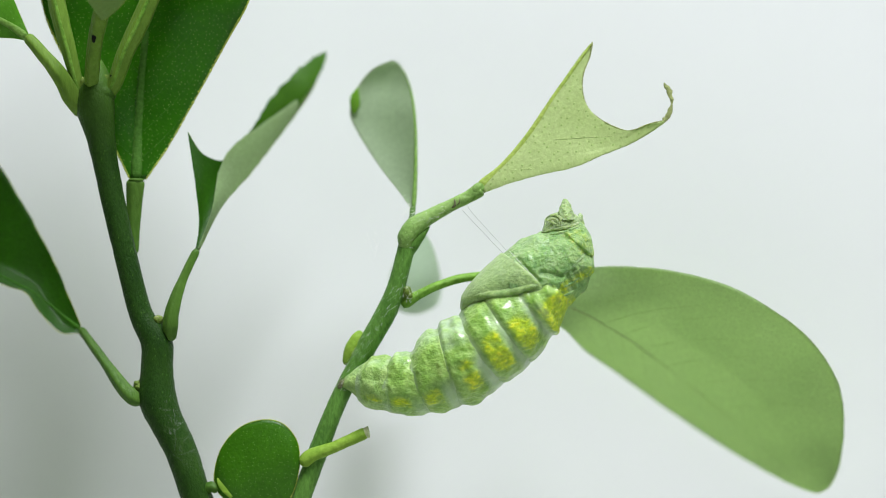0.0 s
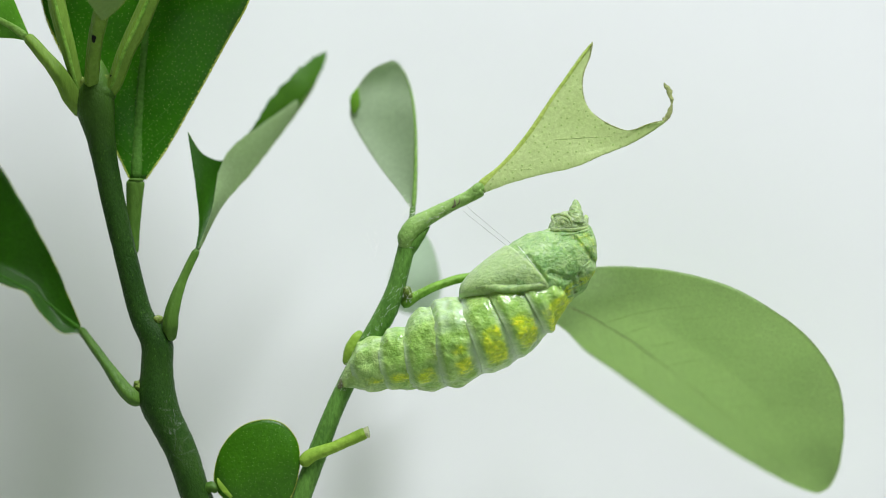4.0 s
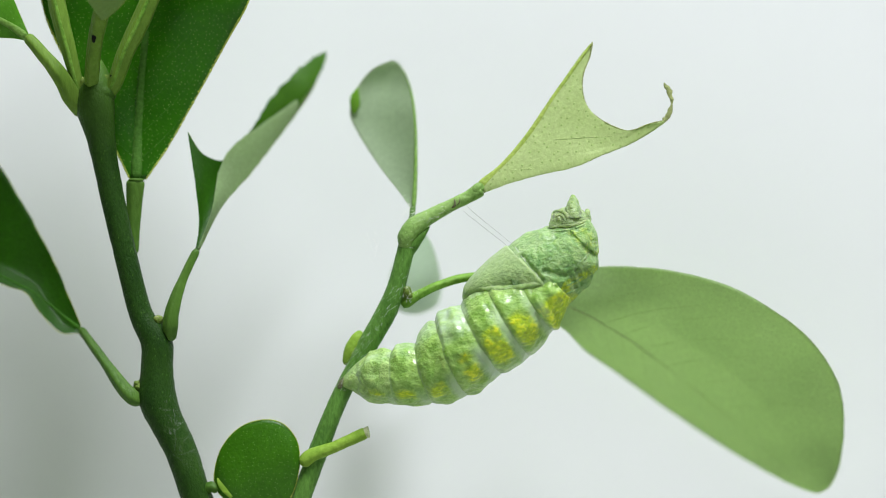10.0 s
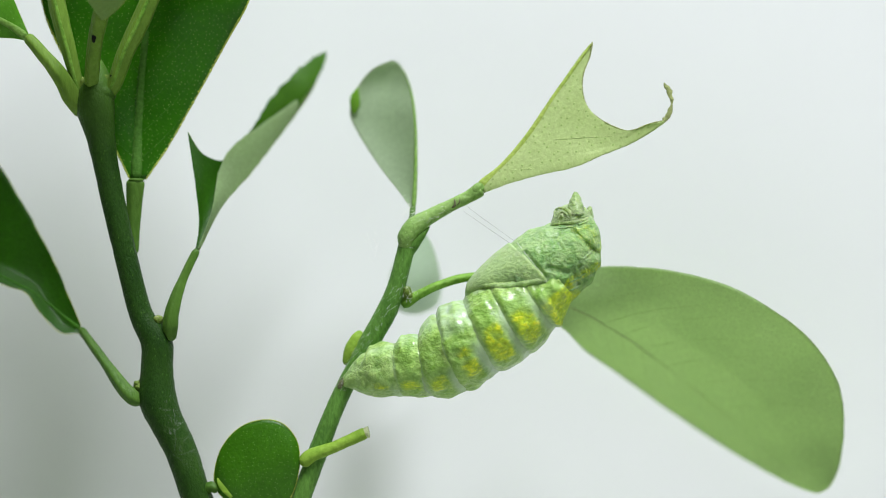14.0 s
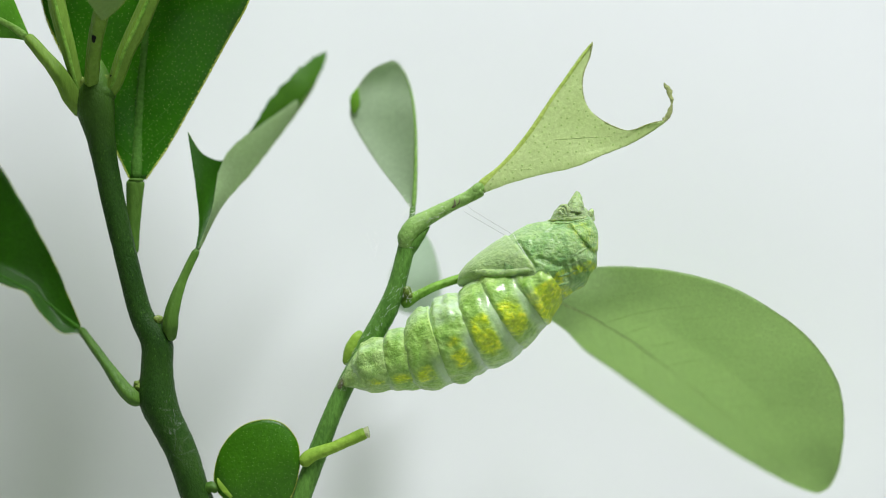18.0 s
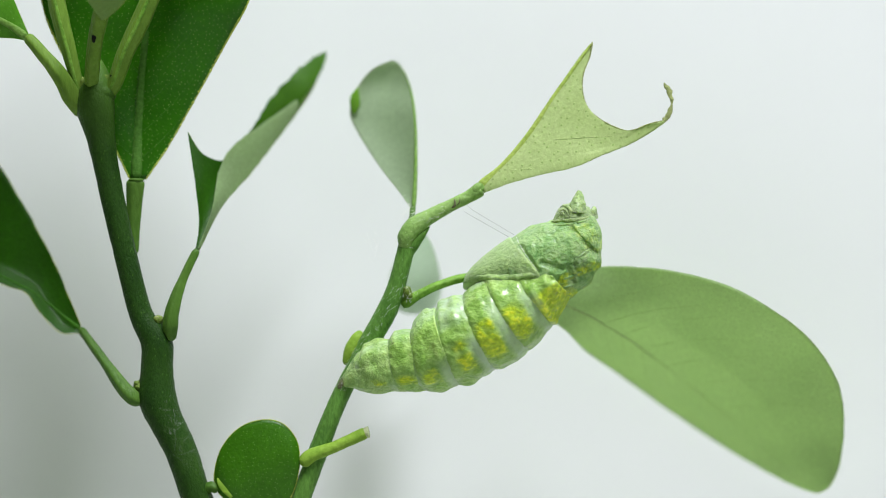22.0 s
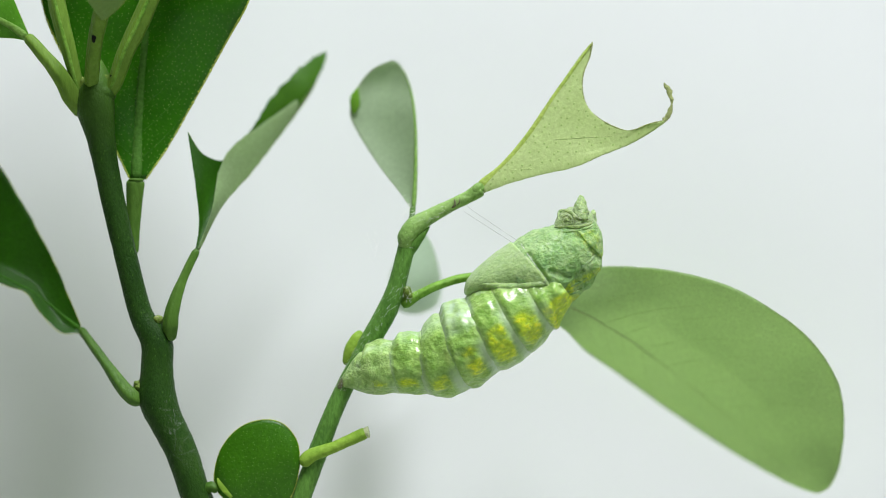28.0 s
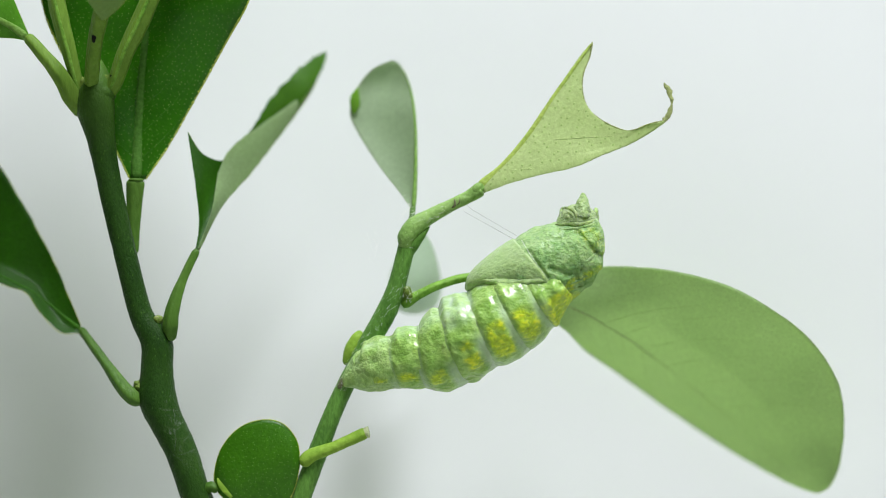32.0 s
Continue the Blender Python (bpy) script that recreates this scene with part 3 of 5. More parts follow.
    part("curled_edge", blade_only([(-9, 17.28, 10.01), (-9.84, 16.14, 10.01), (-9.78, 14.7, 10.01), (-9.36, 14.34, 10.01)], [(-9, 17.28, 10.01), (-8.88, 16.26, 9.79), (-8.82, 15.18, 9.79), (-9.36, 14.34, 10.01)], n=14, m=8, bow=0.4),
         [LEAF_BRIGHT, LEAF_BRIGHT, MARGIN], pale, "bright green curled edge")
    petiole(pale, [(-3.42, 2.58, 0.4), (-3.3, 3.42, 1.0), (-3.18, 4.38, 2.75)], [0.7, 0.55, 0.7], n=12)
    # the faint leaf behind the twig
    faint = leaf("leaf hanging behind the twig, its colour paled for backlight", [(-2.52, 2.46, 6), (-1.2, 0.54, 13), (-0.42, -2.04, 18.5), (-0.18, -4.26, 20.5), (-0.6, -5.94, 20.5), (-2.34, -6.84, 20.5), (-3.6, -6.9, 20.5)],
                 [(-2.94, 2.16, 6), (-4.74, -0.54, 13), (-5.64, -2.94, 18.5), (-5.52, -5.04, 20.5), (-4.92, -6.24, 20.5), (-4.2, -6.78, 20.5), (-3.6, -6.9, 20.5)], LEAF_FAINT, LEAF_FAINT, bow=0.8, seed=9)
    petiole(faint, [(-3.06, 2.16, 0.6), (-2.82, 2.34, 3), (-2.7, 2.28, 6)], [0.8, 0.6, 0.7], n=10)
    # the pale leaf eaten to a crescent
    bitten = leaf("pale green leaf eaten into a crescent", [(3.84, 6.9, -0.3), (6.12, 8.88, 0), (8.76, 12.06, 0.3), (12.12, 16.98, 0.6), (14.64, 20.64, 0.8), (15.9, 22.02, 1)],
                  [(4.32, 5.94, -0.3), (7.26, 7.02, -0.6), (10.56, 7.92, -0.8), (14.04, 8.7, -0.8), (16.68, 9.84, -0.6), (19.68, 11.04, -0.2), (22.08, 12.36, 0), (23.88, 13.68, 0)],
                  LEAF_PALE, LEAF_GLOW, rim=VEIN_PALE, end=[(15.9, 22.02, 1), (15.6, 20.46, 1), (14.94, 18.66, 0.8), (14.82, 16.98, 0.6), (15.24, 15.3, 0.5), (16.44, 13.98, 0.3), (18.24, 12.96, 0.1), (19.92, 12.6, 0), (21.96, 13.32, 0), (23.88, 13.68, 0)],
                  bow=0.3, ripple=0.12, nibble=0.03, seed=10, n=60, m=34)
    rib("midrib", bitten, [(3.78, 6.6, -0.35), (6.18, 8.6, -0.05), (8.86, 11.84, 0.25), (12.16, 16.76, 0.55), (15.84, 21.9, 0.9)], [1.1, 0.75, 0.55, 0.42, 0.25], VEIN_PALE, "yellow-green midrib", flat=0.35)
    rib("side_vein", bitten, drape(bitten, [(8.46, 11.34), (12.06, 11.64), (15.96, 11.88), (20.04, 12.06)], 0.0), [0.1, 0.1, 0.08, 0.05], LEAF_PALE, n=24, sides=8, flat=0.4)
    rib("side_vein", bitten, drape(bitten, [(5.76, 8.28), (8.76, 8.46), (12.06, 8.64)], 0.0), [0.1, 0.09, 0.05], LEAF_PALE, n=16, sides=8, flat=0.4)
    rib("dried_strip", bitten, [(23.4, 13.62, 0), (24, 14.46, 0), (24.3, 15.48, 0), (24.06, 16.62, 0), (23.46, 17.64, 0)], [0.45, 0.7, 0.25, 0.5, 0.55, 0.2], DRIED, "thin dried strip at the leaf's tip", n=40, sides=10, flat=0.3, rough=0.7, size=0.45)
    bite = [(15.84, 22.0, 0.78), (15.6, 20.46, 0.78), (14.94, 18.66, 0.58), (14.82, 16.98, 0.38), (15.24, 15.3, 0.28), (16.44, 13.98, 0.08), (18.24, 12.96, -0.12), (19.92, 12.6, -0.22), (21.96, 13.32, -0.22), (23.7, 13.68, -0.22)]
    rib("bite_edge", bitten, bite, [0.24, 0.13, 0.1, 0.12, 0.09, 0.13, 0.1, 0.12, 0.14], DRIED, "thin dried brown line along the bite", n=90, sides=6, rough=0.7, size=0.4)
    part("joint", blob(spot(3.66, 6.36, -0.2), (0.62, 0.6, 0.85), 50, 0.12), TWIG_END, bitten, "swollen leaf joint")
    # the broad leaf behind the pupa
    wide = leaf("broad pale green leaf seen from its underside", [(10.2, -5.1, 4.6), (11.6, -3.6, 5), (13.86, -2.76, 5), (16.68, -1.86, 4), (20.88, -1.92, 3), (25.26, -2.46, 2), (30.06, -3.78, 1.5), (34.68, -6.24, 1.5), (38.76, -9.36, 2.5), (41.16, -12.54, 4), (42.36, -15.54, 5.5), (42.6, -19.14, 8), (42.18, -22.74, 10.5), (41.04, -25.26, 12.5), (39.78, -25.98, 14)],
                [(10.2, -5.4, 4.6), (11.3, -7.4, 6), (12.96, -8.64, 8), (15.36, -11.04, 13), (18.96, -13.56, 17), (24.96, -17.82, 20), (30.96, -21.72, 20), (35.76, -24.42, 17.5), (38.46, -25.62, 15.5), (39.78, -25.98, 14)],
                LEAF_WIDE, LEAF_GLOW, bow=0.5, fold=-1.5, crease=0.52, ripple=0.35, nibble=0.04, seed=11, n=70, m=34)
    line = [(10.8, -4.9), (15.96, -7.26), (20.16, -9.84), (25.56, -13.86), (32.16, -19.44), (39.24, -25.62)]
    rib("midrib", wide, drape(wide, [(a[0] + (b[0] - a[0]) * k / 3, a[1] + (b[1] - a[1]) * k / 3) for a, b in zip(line, line[1:]) for k in range(3)] + [line[-1]], -0.01), [0.45, 0.3, 0.2, 0.12, 0.06, 0.03], VEIN_WIDE, n=50, flat=0.25)
    side_veins(wide, line[:5], 9.0, 4.5, 8, VEIN_WIDE, 0.045)
    petiole(wide, [(-4.32, -5.94, 0.4), (-2.94, -5.1, 0.2), (-0.54, -3.9, 0.6), (2.76, -3, 1.6), (6.96, -3.1, 3.4), (10.3, -5.2, 4.6)], [1.5, 1.0, 0.9, 0.9, 0.95, 1.0], STALK, "light green arching leaf stalk")
    # the small round leaf between the stems
    edge_a = [(-24.12, -25.5, -0.6), (-24.3, -23.82, -0.8), (-23.52, -21.12, -1), (-21.6, -18.96, -1), (-19.08, -18.12, -1), (-16.92, -18.6, -1), (-15.48, -20.46, -1), (-15.18, -22.86, -1)]
    edge_b = [(-23.88, -25.86, -0.6), (-22.74, -26.94, -1), (-21.24, -27.84, -1.2), (-19.44, -28.26, -1.2), (-17.76, -27.9, -1.2), (-16.44, -26.82, -1), (-15.66, -25.14, -1), (-15.18, -22.86, -1)]
    small = leaf("small round dark green leaf with a yellow spot", edge_a,
                 edge_b, LEAF_SMALL, LEAF_UNDER, bow=0.6, ripple=0.12, nibble=0.03, seed=12)
    margins(small, edge_a, edge_b, width=0.08)
    beads(small, edge_a, edge_b, size=0.08)
    rib("yellow_strip", small, drape(small, [(-23.94, -24.3), (-23.52, -25.02), (-22.98, -25.68), (-22.38, -26.34)], 0.03), [0.25, 0.75, 0.8, 0.5], STEM_LIGHT, "yellow strip at the leaf base", n=16, flat=0.2)
    petiole(small, [(-25.32, -25.62, -0.2), (-24.54, -25.26, -0.6), (-23.88, -25.62, -0.6)], [1.3, 1.1, 1.0], n=12)


leaves()


def twig_details():
    stub = part("leaf_stub", tube([(-15, -22.86, -0.8), (-13.92, -21.9, -1.0), (-11.64, -21.06, -1.0), (-8.04, -19.44, -1.0)], [1.5, 1.5, 1.2, 1.3], n=30, sides=18, rough=0.05, size=0.8), STEM_LIGHT, plant, "light green leaf stalk left after its blade fell")
    part("cut_end", tube([(-8.3, -19.5, -1.05), (-7.9, -19.42, -1.1)], [1.0, 1.3], n=4, sides=16, rounded=False), CUT, stub, "pale cut end")
    for u, v, w, h, turn, deep in ((-9.5, -10.5, 0.85, 2.0, 24, 0.4), (-3.72, -4.62, 0.5, 0.7, 0, -0.2), (-30.3, -7.5, 0.55, 0.48, 0, -0.35), (-32.3, -14.5, 0.6, 0.62, 0, -0.1), (-36.12, 18.06, 0.9, 0.55, 0, -0.2), (-38.16, 17.58, 0.6, 0.7, 0, -0.2)):
        part("bud", blob(spot(u, v, deep), (w, 0.7, h), turn, 0.12 if h > 1 else 0.35, 0.8), BUD if h < 1 else STEM_LIGHT, plant, "small yellowish green side bud")
    part("bud_tip", blob(spot(-30.36, -7.3, -0.85), (0.2, 0.2, 0.16), 0, 0.4, 0.3), DRIED, plant, "brownish bud tip")
    for u, v, w in ((-32.55, -14.2, 0.3), (-32.1, -14.75, 0.32), (-30.5, -7.75, 0.28), (-3.95, -4.3, 0.26), (-3.5, -4.9, 0.28)):
        part("bud_scale", blob(spot(u, v, -0.62), (w, 0.25, w * 0.8), 30, 0.5, 0.3, cuts=(16, 10)), BUD, plant, "small scale on a bud")
    part("stipule", tube([(-4.5, -1.6, 0.4), (-3.25, 0.5, -0.1), (-2.3, 1.5, -0.3), (-1.4, 2.36, -0.3)], [1.1, 1.6, 1.0, 0.12], n=30, sides=20), STEM_MID, plant, "pointed green stipule")
    part("leaf_scar", tube([(0.9, 4.3, -0.5), (1.26, 4.68, -0.78), (1.2, 5.3, -0.5)], [0.14, 0.28, 0.14], n=14, rough=0.4, size=0.3), BARK, plant, "brown ring scar")
    part("leaf_scar", tube([(1.5, 4.62, -0.6), (1.74, 4.98, -0.76), (1.68, 5.4, -0.5)], [0.08, 0.15, 0.08], n=12, rough=0.4, size=0.3), BARK, plant, "brown ring scar")
    part("leaf_scar", blob(spot(-10.8, -14.34, -0.7), (0.35, 0.35, 0.6), 25, 0.2), BARK, plant, "brown ring scar")
    part("shoot_node", blob(spot(-36.75, 16.5, 0.1), (2.0, 1.9, 1.5), 0, 0.16, 0.9), STEM_DARK, plant, "knobbly green node at the shoot tip")
    part("dark_speck", blob(spot(-35.28, 18.42, -1.35), (0.1, 0.08, 0.11), 0, 0.2, cuts=(12, 8)), SPECK, plant, "tiny dark speck")
    part("dark_speck", blob(spot(-37.08, 22.5, -5.65), (0.24, 0.2, 0.62), 4, 0.25), SPECK, plant, "dark speck on the stalk")


twig_details()

from mathutils.bvhtree import BVHTree

# ---- the pupa ----
pupa = thing("chrysalis", spot(-10.32, -14.1, -1.0), "fresh green swallowtail chrysalis with yellow flank patches, hung by its tail", "chrysalis")
# joints of the abdomen from the tail on: dorsal edge, ventral edge, half depth, depth of the axis
JOINTS = [((-10.62, -13.62), (-10.68, -14.52), 0.4, -0.7), ((-8.34, -11.4), (-8.1, -15.72), 2.3, -1.0), ((-5.16, -10.38), (-4.62, -16.26), 3.0, -1.3), ((-2.76, -9.6), (-1.02, -16.32), 3.7, -1.6), ((-0.78, -7.44), (2.64, -15.66), 4.8, -1.8),
          ((2.04, -5.82), (6.42, -13.38), 5.4, -2.0), ((4.38, -3.42), (9.48, -11.4), 5.4, -2.1), ((7.8, -2.58), (12.06, -8.52), 4.8, -2.3), ((11.4, -2.34), (13.86, -5.16), 3.9, -2.7)]
# sections of the fore body from the wing tips to the head
FORE = [((2.2, -4.2), (2.0, -5.7), 0.9, -2.2), ((3.36, -2.6), (4.4, -5.6), 2.7, -2.2), ((5.76, -0.48), (7.44, -6.24), 3.6, -2.2), ((7.8, 0.9), (10.08, -6.9), 4.2, -2.2), ((9.66, 1.92), (12, -6.42), 4.4, -2.2),
        ((11.28, 2.52), (14.28, -4.98), 4.0, -2.2), ((12.72, 3), (15.72, -3.54), 3.3, -2.2), ((14.04, 3.3), (16.38, -1.38), 2.5, -2.2), ((15.24, 3.42), (16.38, 0.96), 1.3, -2.2), ((15.72, 2.94), (16.14, 2.22), 0.3, -2.2)]


def along(table, x):
    """The section at the place x along a table of sections: both edges, half depth and depth."""
    rows = np.array([(*a, *b, c, d) for a, b, c, d in table])
    x = min(max(x, 0.0), len(rows) - 1.0)
    i = min(int(x), len(rows) - 2)
    s = x - i
    a, b, c, d = rows[max(i - 1, 0)], rows[i], rows[i + 1], rows[min(i + 2, len(rows) - 1)]
    return 0.5 * (2 * b + (c - a) * s + (2 * a - 5 * b + 4 * c - d) * s * s + (3 * b - a - 3 * c + d) * s ** 3)


def loft(table, start, stop, n, sides, swell, marks, lumps=0.2, lump_size=1.8, creases=0.06, ends=None, dent=lambda s, q, w: 0.0, lean=0.0, relief=None):
    """A bmesh body through sections. swell(s): its girth along 0..1; marks(s, q): yellow, pale and brown at s along and q
    across (0 the dorsal, 1 the ventral edge). Returns the bmesh and the marks of its vertices."""
    bm, colours, rings = bmesh.new(), [], []
    for i in range(n):
        s = i / (n - 1)
        g = swell(s)
        ring = []
        for k in range(sides):
            a = 2 * math.pi * k / sides
            c, w = math.cos(a), math.sin(a)
            last = stop + (ends * min(0.6, (1 - c) / 2) if ends else 0)
            u0, v0, u1, v1, deep, d = along(table, start + (last - start) * s - lean * max(0.0, w) ** 1.5)
            mid, half = Vector(((u0 + u1) / 2, 0, (v0 + v1) / 2)), Vector(((u0 - u1) / 2, 0, (v0 - v1) / 2))
            p = mid + half * (g * c) + Vector((0, -deep * g * w, 0))
            out = (half.normalized() * c + Vector((0, -w, 0)))
            fold = 0.5 - abs(noise.noise(p / 0.95 + Vector((9, 3, 1)))) * 2.2
            fine = 0.5 - abs(noise.noise(p / 0.42 + Vector((2, 8, 4)))) * 2.2
            p += out * (lumps * noise.noise(p / lump_size) + creases * 1.6 * fold + creases * 0.8 * fine + dent(s, (1 - c) / 2, w) + (relief(p) if relief and w > -0.25 else 0.0))
            ring.append(bm.verts.new(spot(p.x, p.z, d + p.y)))
            colours.append(marks(s, (1 - c) / 2, p))
        rings.append(ring)
    for a, b in zip(rings, rings[1:]):
        for k in range(sides):
            bm.faces.new((a[k], a[(k + 1) % sides], b[(k + 1) % sides], b[k]))
    for ring in (rings[0], rings[-1]):
        m = bm.verts.new(sum((v.co for v in ring), Vector()) / sides)
        colours.append((0, 0.3, 0))
        for k in range(sides):
            bm.faces.new((ring[k], ring[(k + 1) % sides], m))
    return bm, colours


def bumps(p, table):
    """The height of round swellings (plan place, reach, height) and of grooves between two places at p."""
    h = 0.0
    for row in table:
        if len(row) == 3:
            (u, v), reach, much = row
            h += much * math.exp(-((p.x - u) ** 2 + (p.z - v) ** 2) / reach ** 2)
        else:
            h += row[3] * beside(p, row[0], row[1], row[2])
    return h


def skin_part(name, lofted, mat, parent, label="", origin=None):
    bm, colours = lofted
    ob = part(name, bm, mat, parent, label, origin=origin)
    layer = ob.data.attributes.new("marks", "FLOAT_COLOR", "POINT")
    layer.data.foreach_set("color", [x for c in colours for x in (*c, 1.0)])
    return ob


def hump(x, lo, hi, fade):
    return max(0.0, min(1.0, (x - lo) / fade, (hi - x) / fade))


def soft(x, lo, hi):
    f = min(1.0, max(0.0, (x - lo) / (hi - lo)))
    return f * f * (3 - 2 * f)


def beside(p, a, b, reach):
    """1 on the line from a to b in the plan, falling to 0 at the given reach."""
    q, a, b = Vector((p.x, p.z)), Vector(a), Vector(b)
    f = min(1.0, max(0.0, (q - a).dot(b - a) / (b - a).length_squared))
    return 1.0 - soft((q - a.lerp(b, f)).length / reach, 0.35, 1.0)


def abdomen():
    """Seven rings that slide in one another, and the tail. Returns them from the tail on."""
    made = []
    centres = [(-6.48, -13.38), (-3.36, -13.26), (-0.48, -12.36), (2.64, -10.62), (5.76, -7.86), (8.52, -6.6), (10.92, -4.5)]
    yellow = [(0.70, 0.92, 0.42), (0.68, 0.93, 0.55), (0.66, 0.93, 0.58), (0.46, 0.93, 0.60), (0.40, 0.93, 0.74), (0.44, 0.93, 0.70), (0.5, 1.2, 0.8)]

    def tail_marks(s, q, p):
        return (0, 0.15 * hump(noise.noise(p / 1.1), 0.0, 1.0, 0.4), 0.9 * hump(s, -1, 0.12, 0.08))

    made.append(skin_part("tail", loft(JOINTS, 0.0, 1.25, 34, 80, lambda s: 1.0 - 0.25 * max(0, s - 0.85), tail_marks, 0.2, 1.2, 0.03), PUPA_TAIL, pupa, "wrinkled grey-green tail hook", spot(-10.32, -14.1, -1.0)))
    for i, (c, (lo, hi, much)) in enumerate(zip(centres, yellow)):
        def marks(s, q, p, lo=lo, hi=hi, much=much, i=i):
            y = 1.3 * much * hump(q, lo, hi, 0.14) * hump(s, 0.12 if i != 3 else 0.28, 0.74 if i < 6 else 1.3, 0.18) * (0.85 + 0.8 * noise.noise(p / 1.1))
            if i == 3:
                y *= 1.0 - 0.7 * hump(q, 0.58, 0.72, 0.05)
            pale = 0.9 * hump(s, 0.64, 2, 0.14) * hump(q, (0.75, 0.7, 0.6, 0.44, 0.2, 0.25, 2)[i], 2, 0.2) * (0.5, 0.5, 0.8, 0.9, 0.65, 0.6, 0)[i]
            pale = max(pale, 0.4 * hump(q, -1, 0.2, 0.12) * hump(noise.noise(p / 1.3 + Vector((5, 0, 0))), -0.1, 1, 0.25))
            pale = max(pale, 0.55 * hump(s, -1, 0.16, 0.12) * hump(q, 0.12, 2, 0.2))
            if i in (1, 2):
                pale = max(pale, 0.42 * hump(q, -1, 0.2, 0.16) * (0.8 + 0.8 * noise.noise(p / 0.8)))
            if i == 3:
                pale = max(pale, 0.75 * hump(q, -1, 0.36, 0.14) * (0.75 + 0.7 * noise.noise(p / 0.9)))
            if i == 4:
                pale = max(pale, 0.7 * hump(q, -1, 0.2, 0.1) * hump(s, -1, 0.26, 0.1))
            if i == 6:
                pale = max(pale, 0.35 * hump(q, 0.45, 0.8, 0.12) * hump(s, 0.12, 0.42, 0.08))
            brown = 0.5 * hump(q, 0.05, 0.3, 0.08) * hump(noise.noise(p / 0.8 + Vector((1, 7, 2))), 0.38, 1, 0.15) if i in (1, 3) else 0
            # Brown spot by the crease, with the next ring's shadow put into it.
            if i == 2:
                brown = 0.45 * hump(q, 0.32, 0.66, 0.1) * hump(s, 0.68, 0.9, 0.08)
            if i == 6:
                brown = 0.4 * hump(q, 0.4, 1.1, 0.2) * hump(s, 0.62, 1.2, 0.12) * hump(noise.noise(p / 0.6), -0.1, 1, 0.3)
            return (y, pale, brown)

        def dent(s, q, w, i=i):
            if i < 4:
                hump_up = 0.42 * max(0.0, 1 - q / 0.3) * (soft(s, 0.08, 0.3) - soft(s, 0.62, 0.92)) - 0.12 * max(0.0, 1 - q / 0.3)
            else:
                hump_up = 0.0
            if w < 0:
                return hump_up
            if i == 3:
                return hump_up - 0.2 * math.exp(-((q - 0.36 - 0.1 * s) / 0.05) ** 2) * hump(s, 0.15, 0.8, 0.15)
            return hump_up + 0.12 * math.exp(-((q - 0.2) / 0.12) ** 2) - 0.08 * math.exp(-((q - 0.42) / 0.07) ** 2) if i < 3 else 0.0

        def swell(s, i=i):
            up, down = soft(s, 0.0, 0.25), soft(s, 0.78, 0.97)
            if i < 3 or i > 4:
                low, top = (0.95, 1.05) if i < 3 else (0.93, 1.015)
                return low + (top - low) * up - 0.05 * soft(s, 0.3, 0.82) - 0.055 * down
            return 0.93 + 0.09 * up - 0.045 * soft(s, 0.58, 0.78) - 0.045 * down

        knob = [((12, -3.78), 1.0, 0.6), ((12.06, -3.72), 0.5, -0.5), ((12.12, -3.54), 0.22, 0.3), ((10.08, -4.74), (12.18, -8.1), 0.55, 0.2)] if i == 6 else []
        mat = PUPA_TAIL if i < 1 else PUPA_ABDOMEN
        made.append(skin_part("abdomen_ring", loft(JOINTS, 1 + i - 0.13, min(2 + i + 0.16, 8.0), 46, 136, swell, marks, 0.28 if i < 4 else 0.17, 1.5, 0.034 if i < 4 else 0.022, dent=dent, lean=0.17 if i < 4 else 0.1, relief=lambda p, knob=knob: bumps(p, knob)), mat, pupa, origin=spot(*c, -2.0)))
    return made


def skin_finder(*bodies):
    """Returns a function that finds the nearest skin on the line of sight through a plan point, and sinks below it."""
    trees = [BVHTree.FromPolygons([ob.matrix_world @ v.co for v in ob.data.vertices], [tuple(f.vertices) for f in ob.data.polygons]) for ob in bodies]
    eye = Vector((0, -REACH, HEIGHT)) * SCALE

    def find(u, v, sink=0.0):
        way = (spot(u, v) - eye).normalized()
        hits = [h for h in (tree.ray_cast(eye, way) for tree in trees) if h[0] is not None]
        far = min(h[3] for h in hits) if hits else REACH * SCALE
        return eye + way * (far + sink * SCALE)
    return find


def ridge(find, points, radii, n=36, sink=0.05, flat=1.0, rough=0.15):
    """A fold that lies on the skin along plan points."""
    line = smooth_line([(u, 0, v) for u, v in points], n)
    bm = bmesh.new()
    places = [find(q.x, q.z, sink) for q in line]
    for _ in range(3):
        places[1:-1] = [(a + 2 * b + c) / 4 for a, b, c in zip(places, places[1:], places[2:])]
    tube_into(bm, places, [r * SCALE for r in steps(radii, n)], 10, flat, rough, 0.7)
    return bm


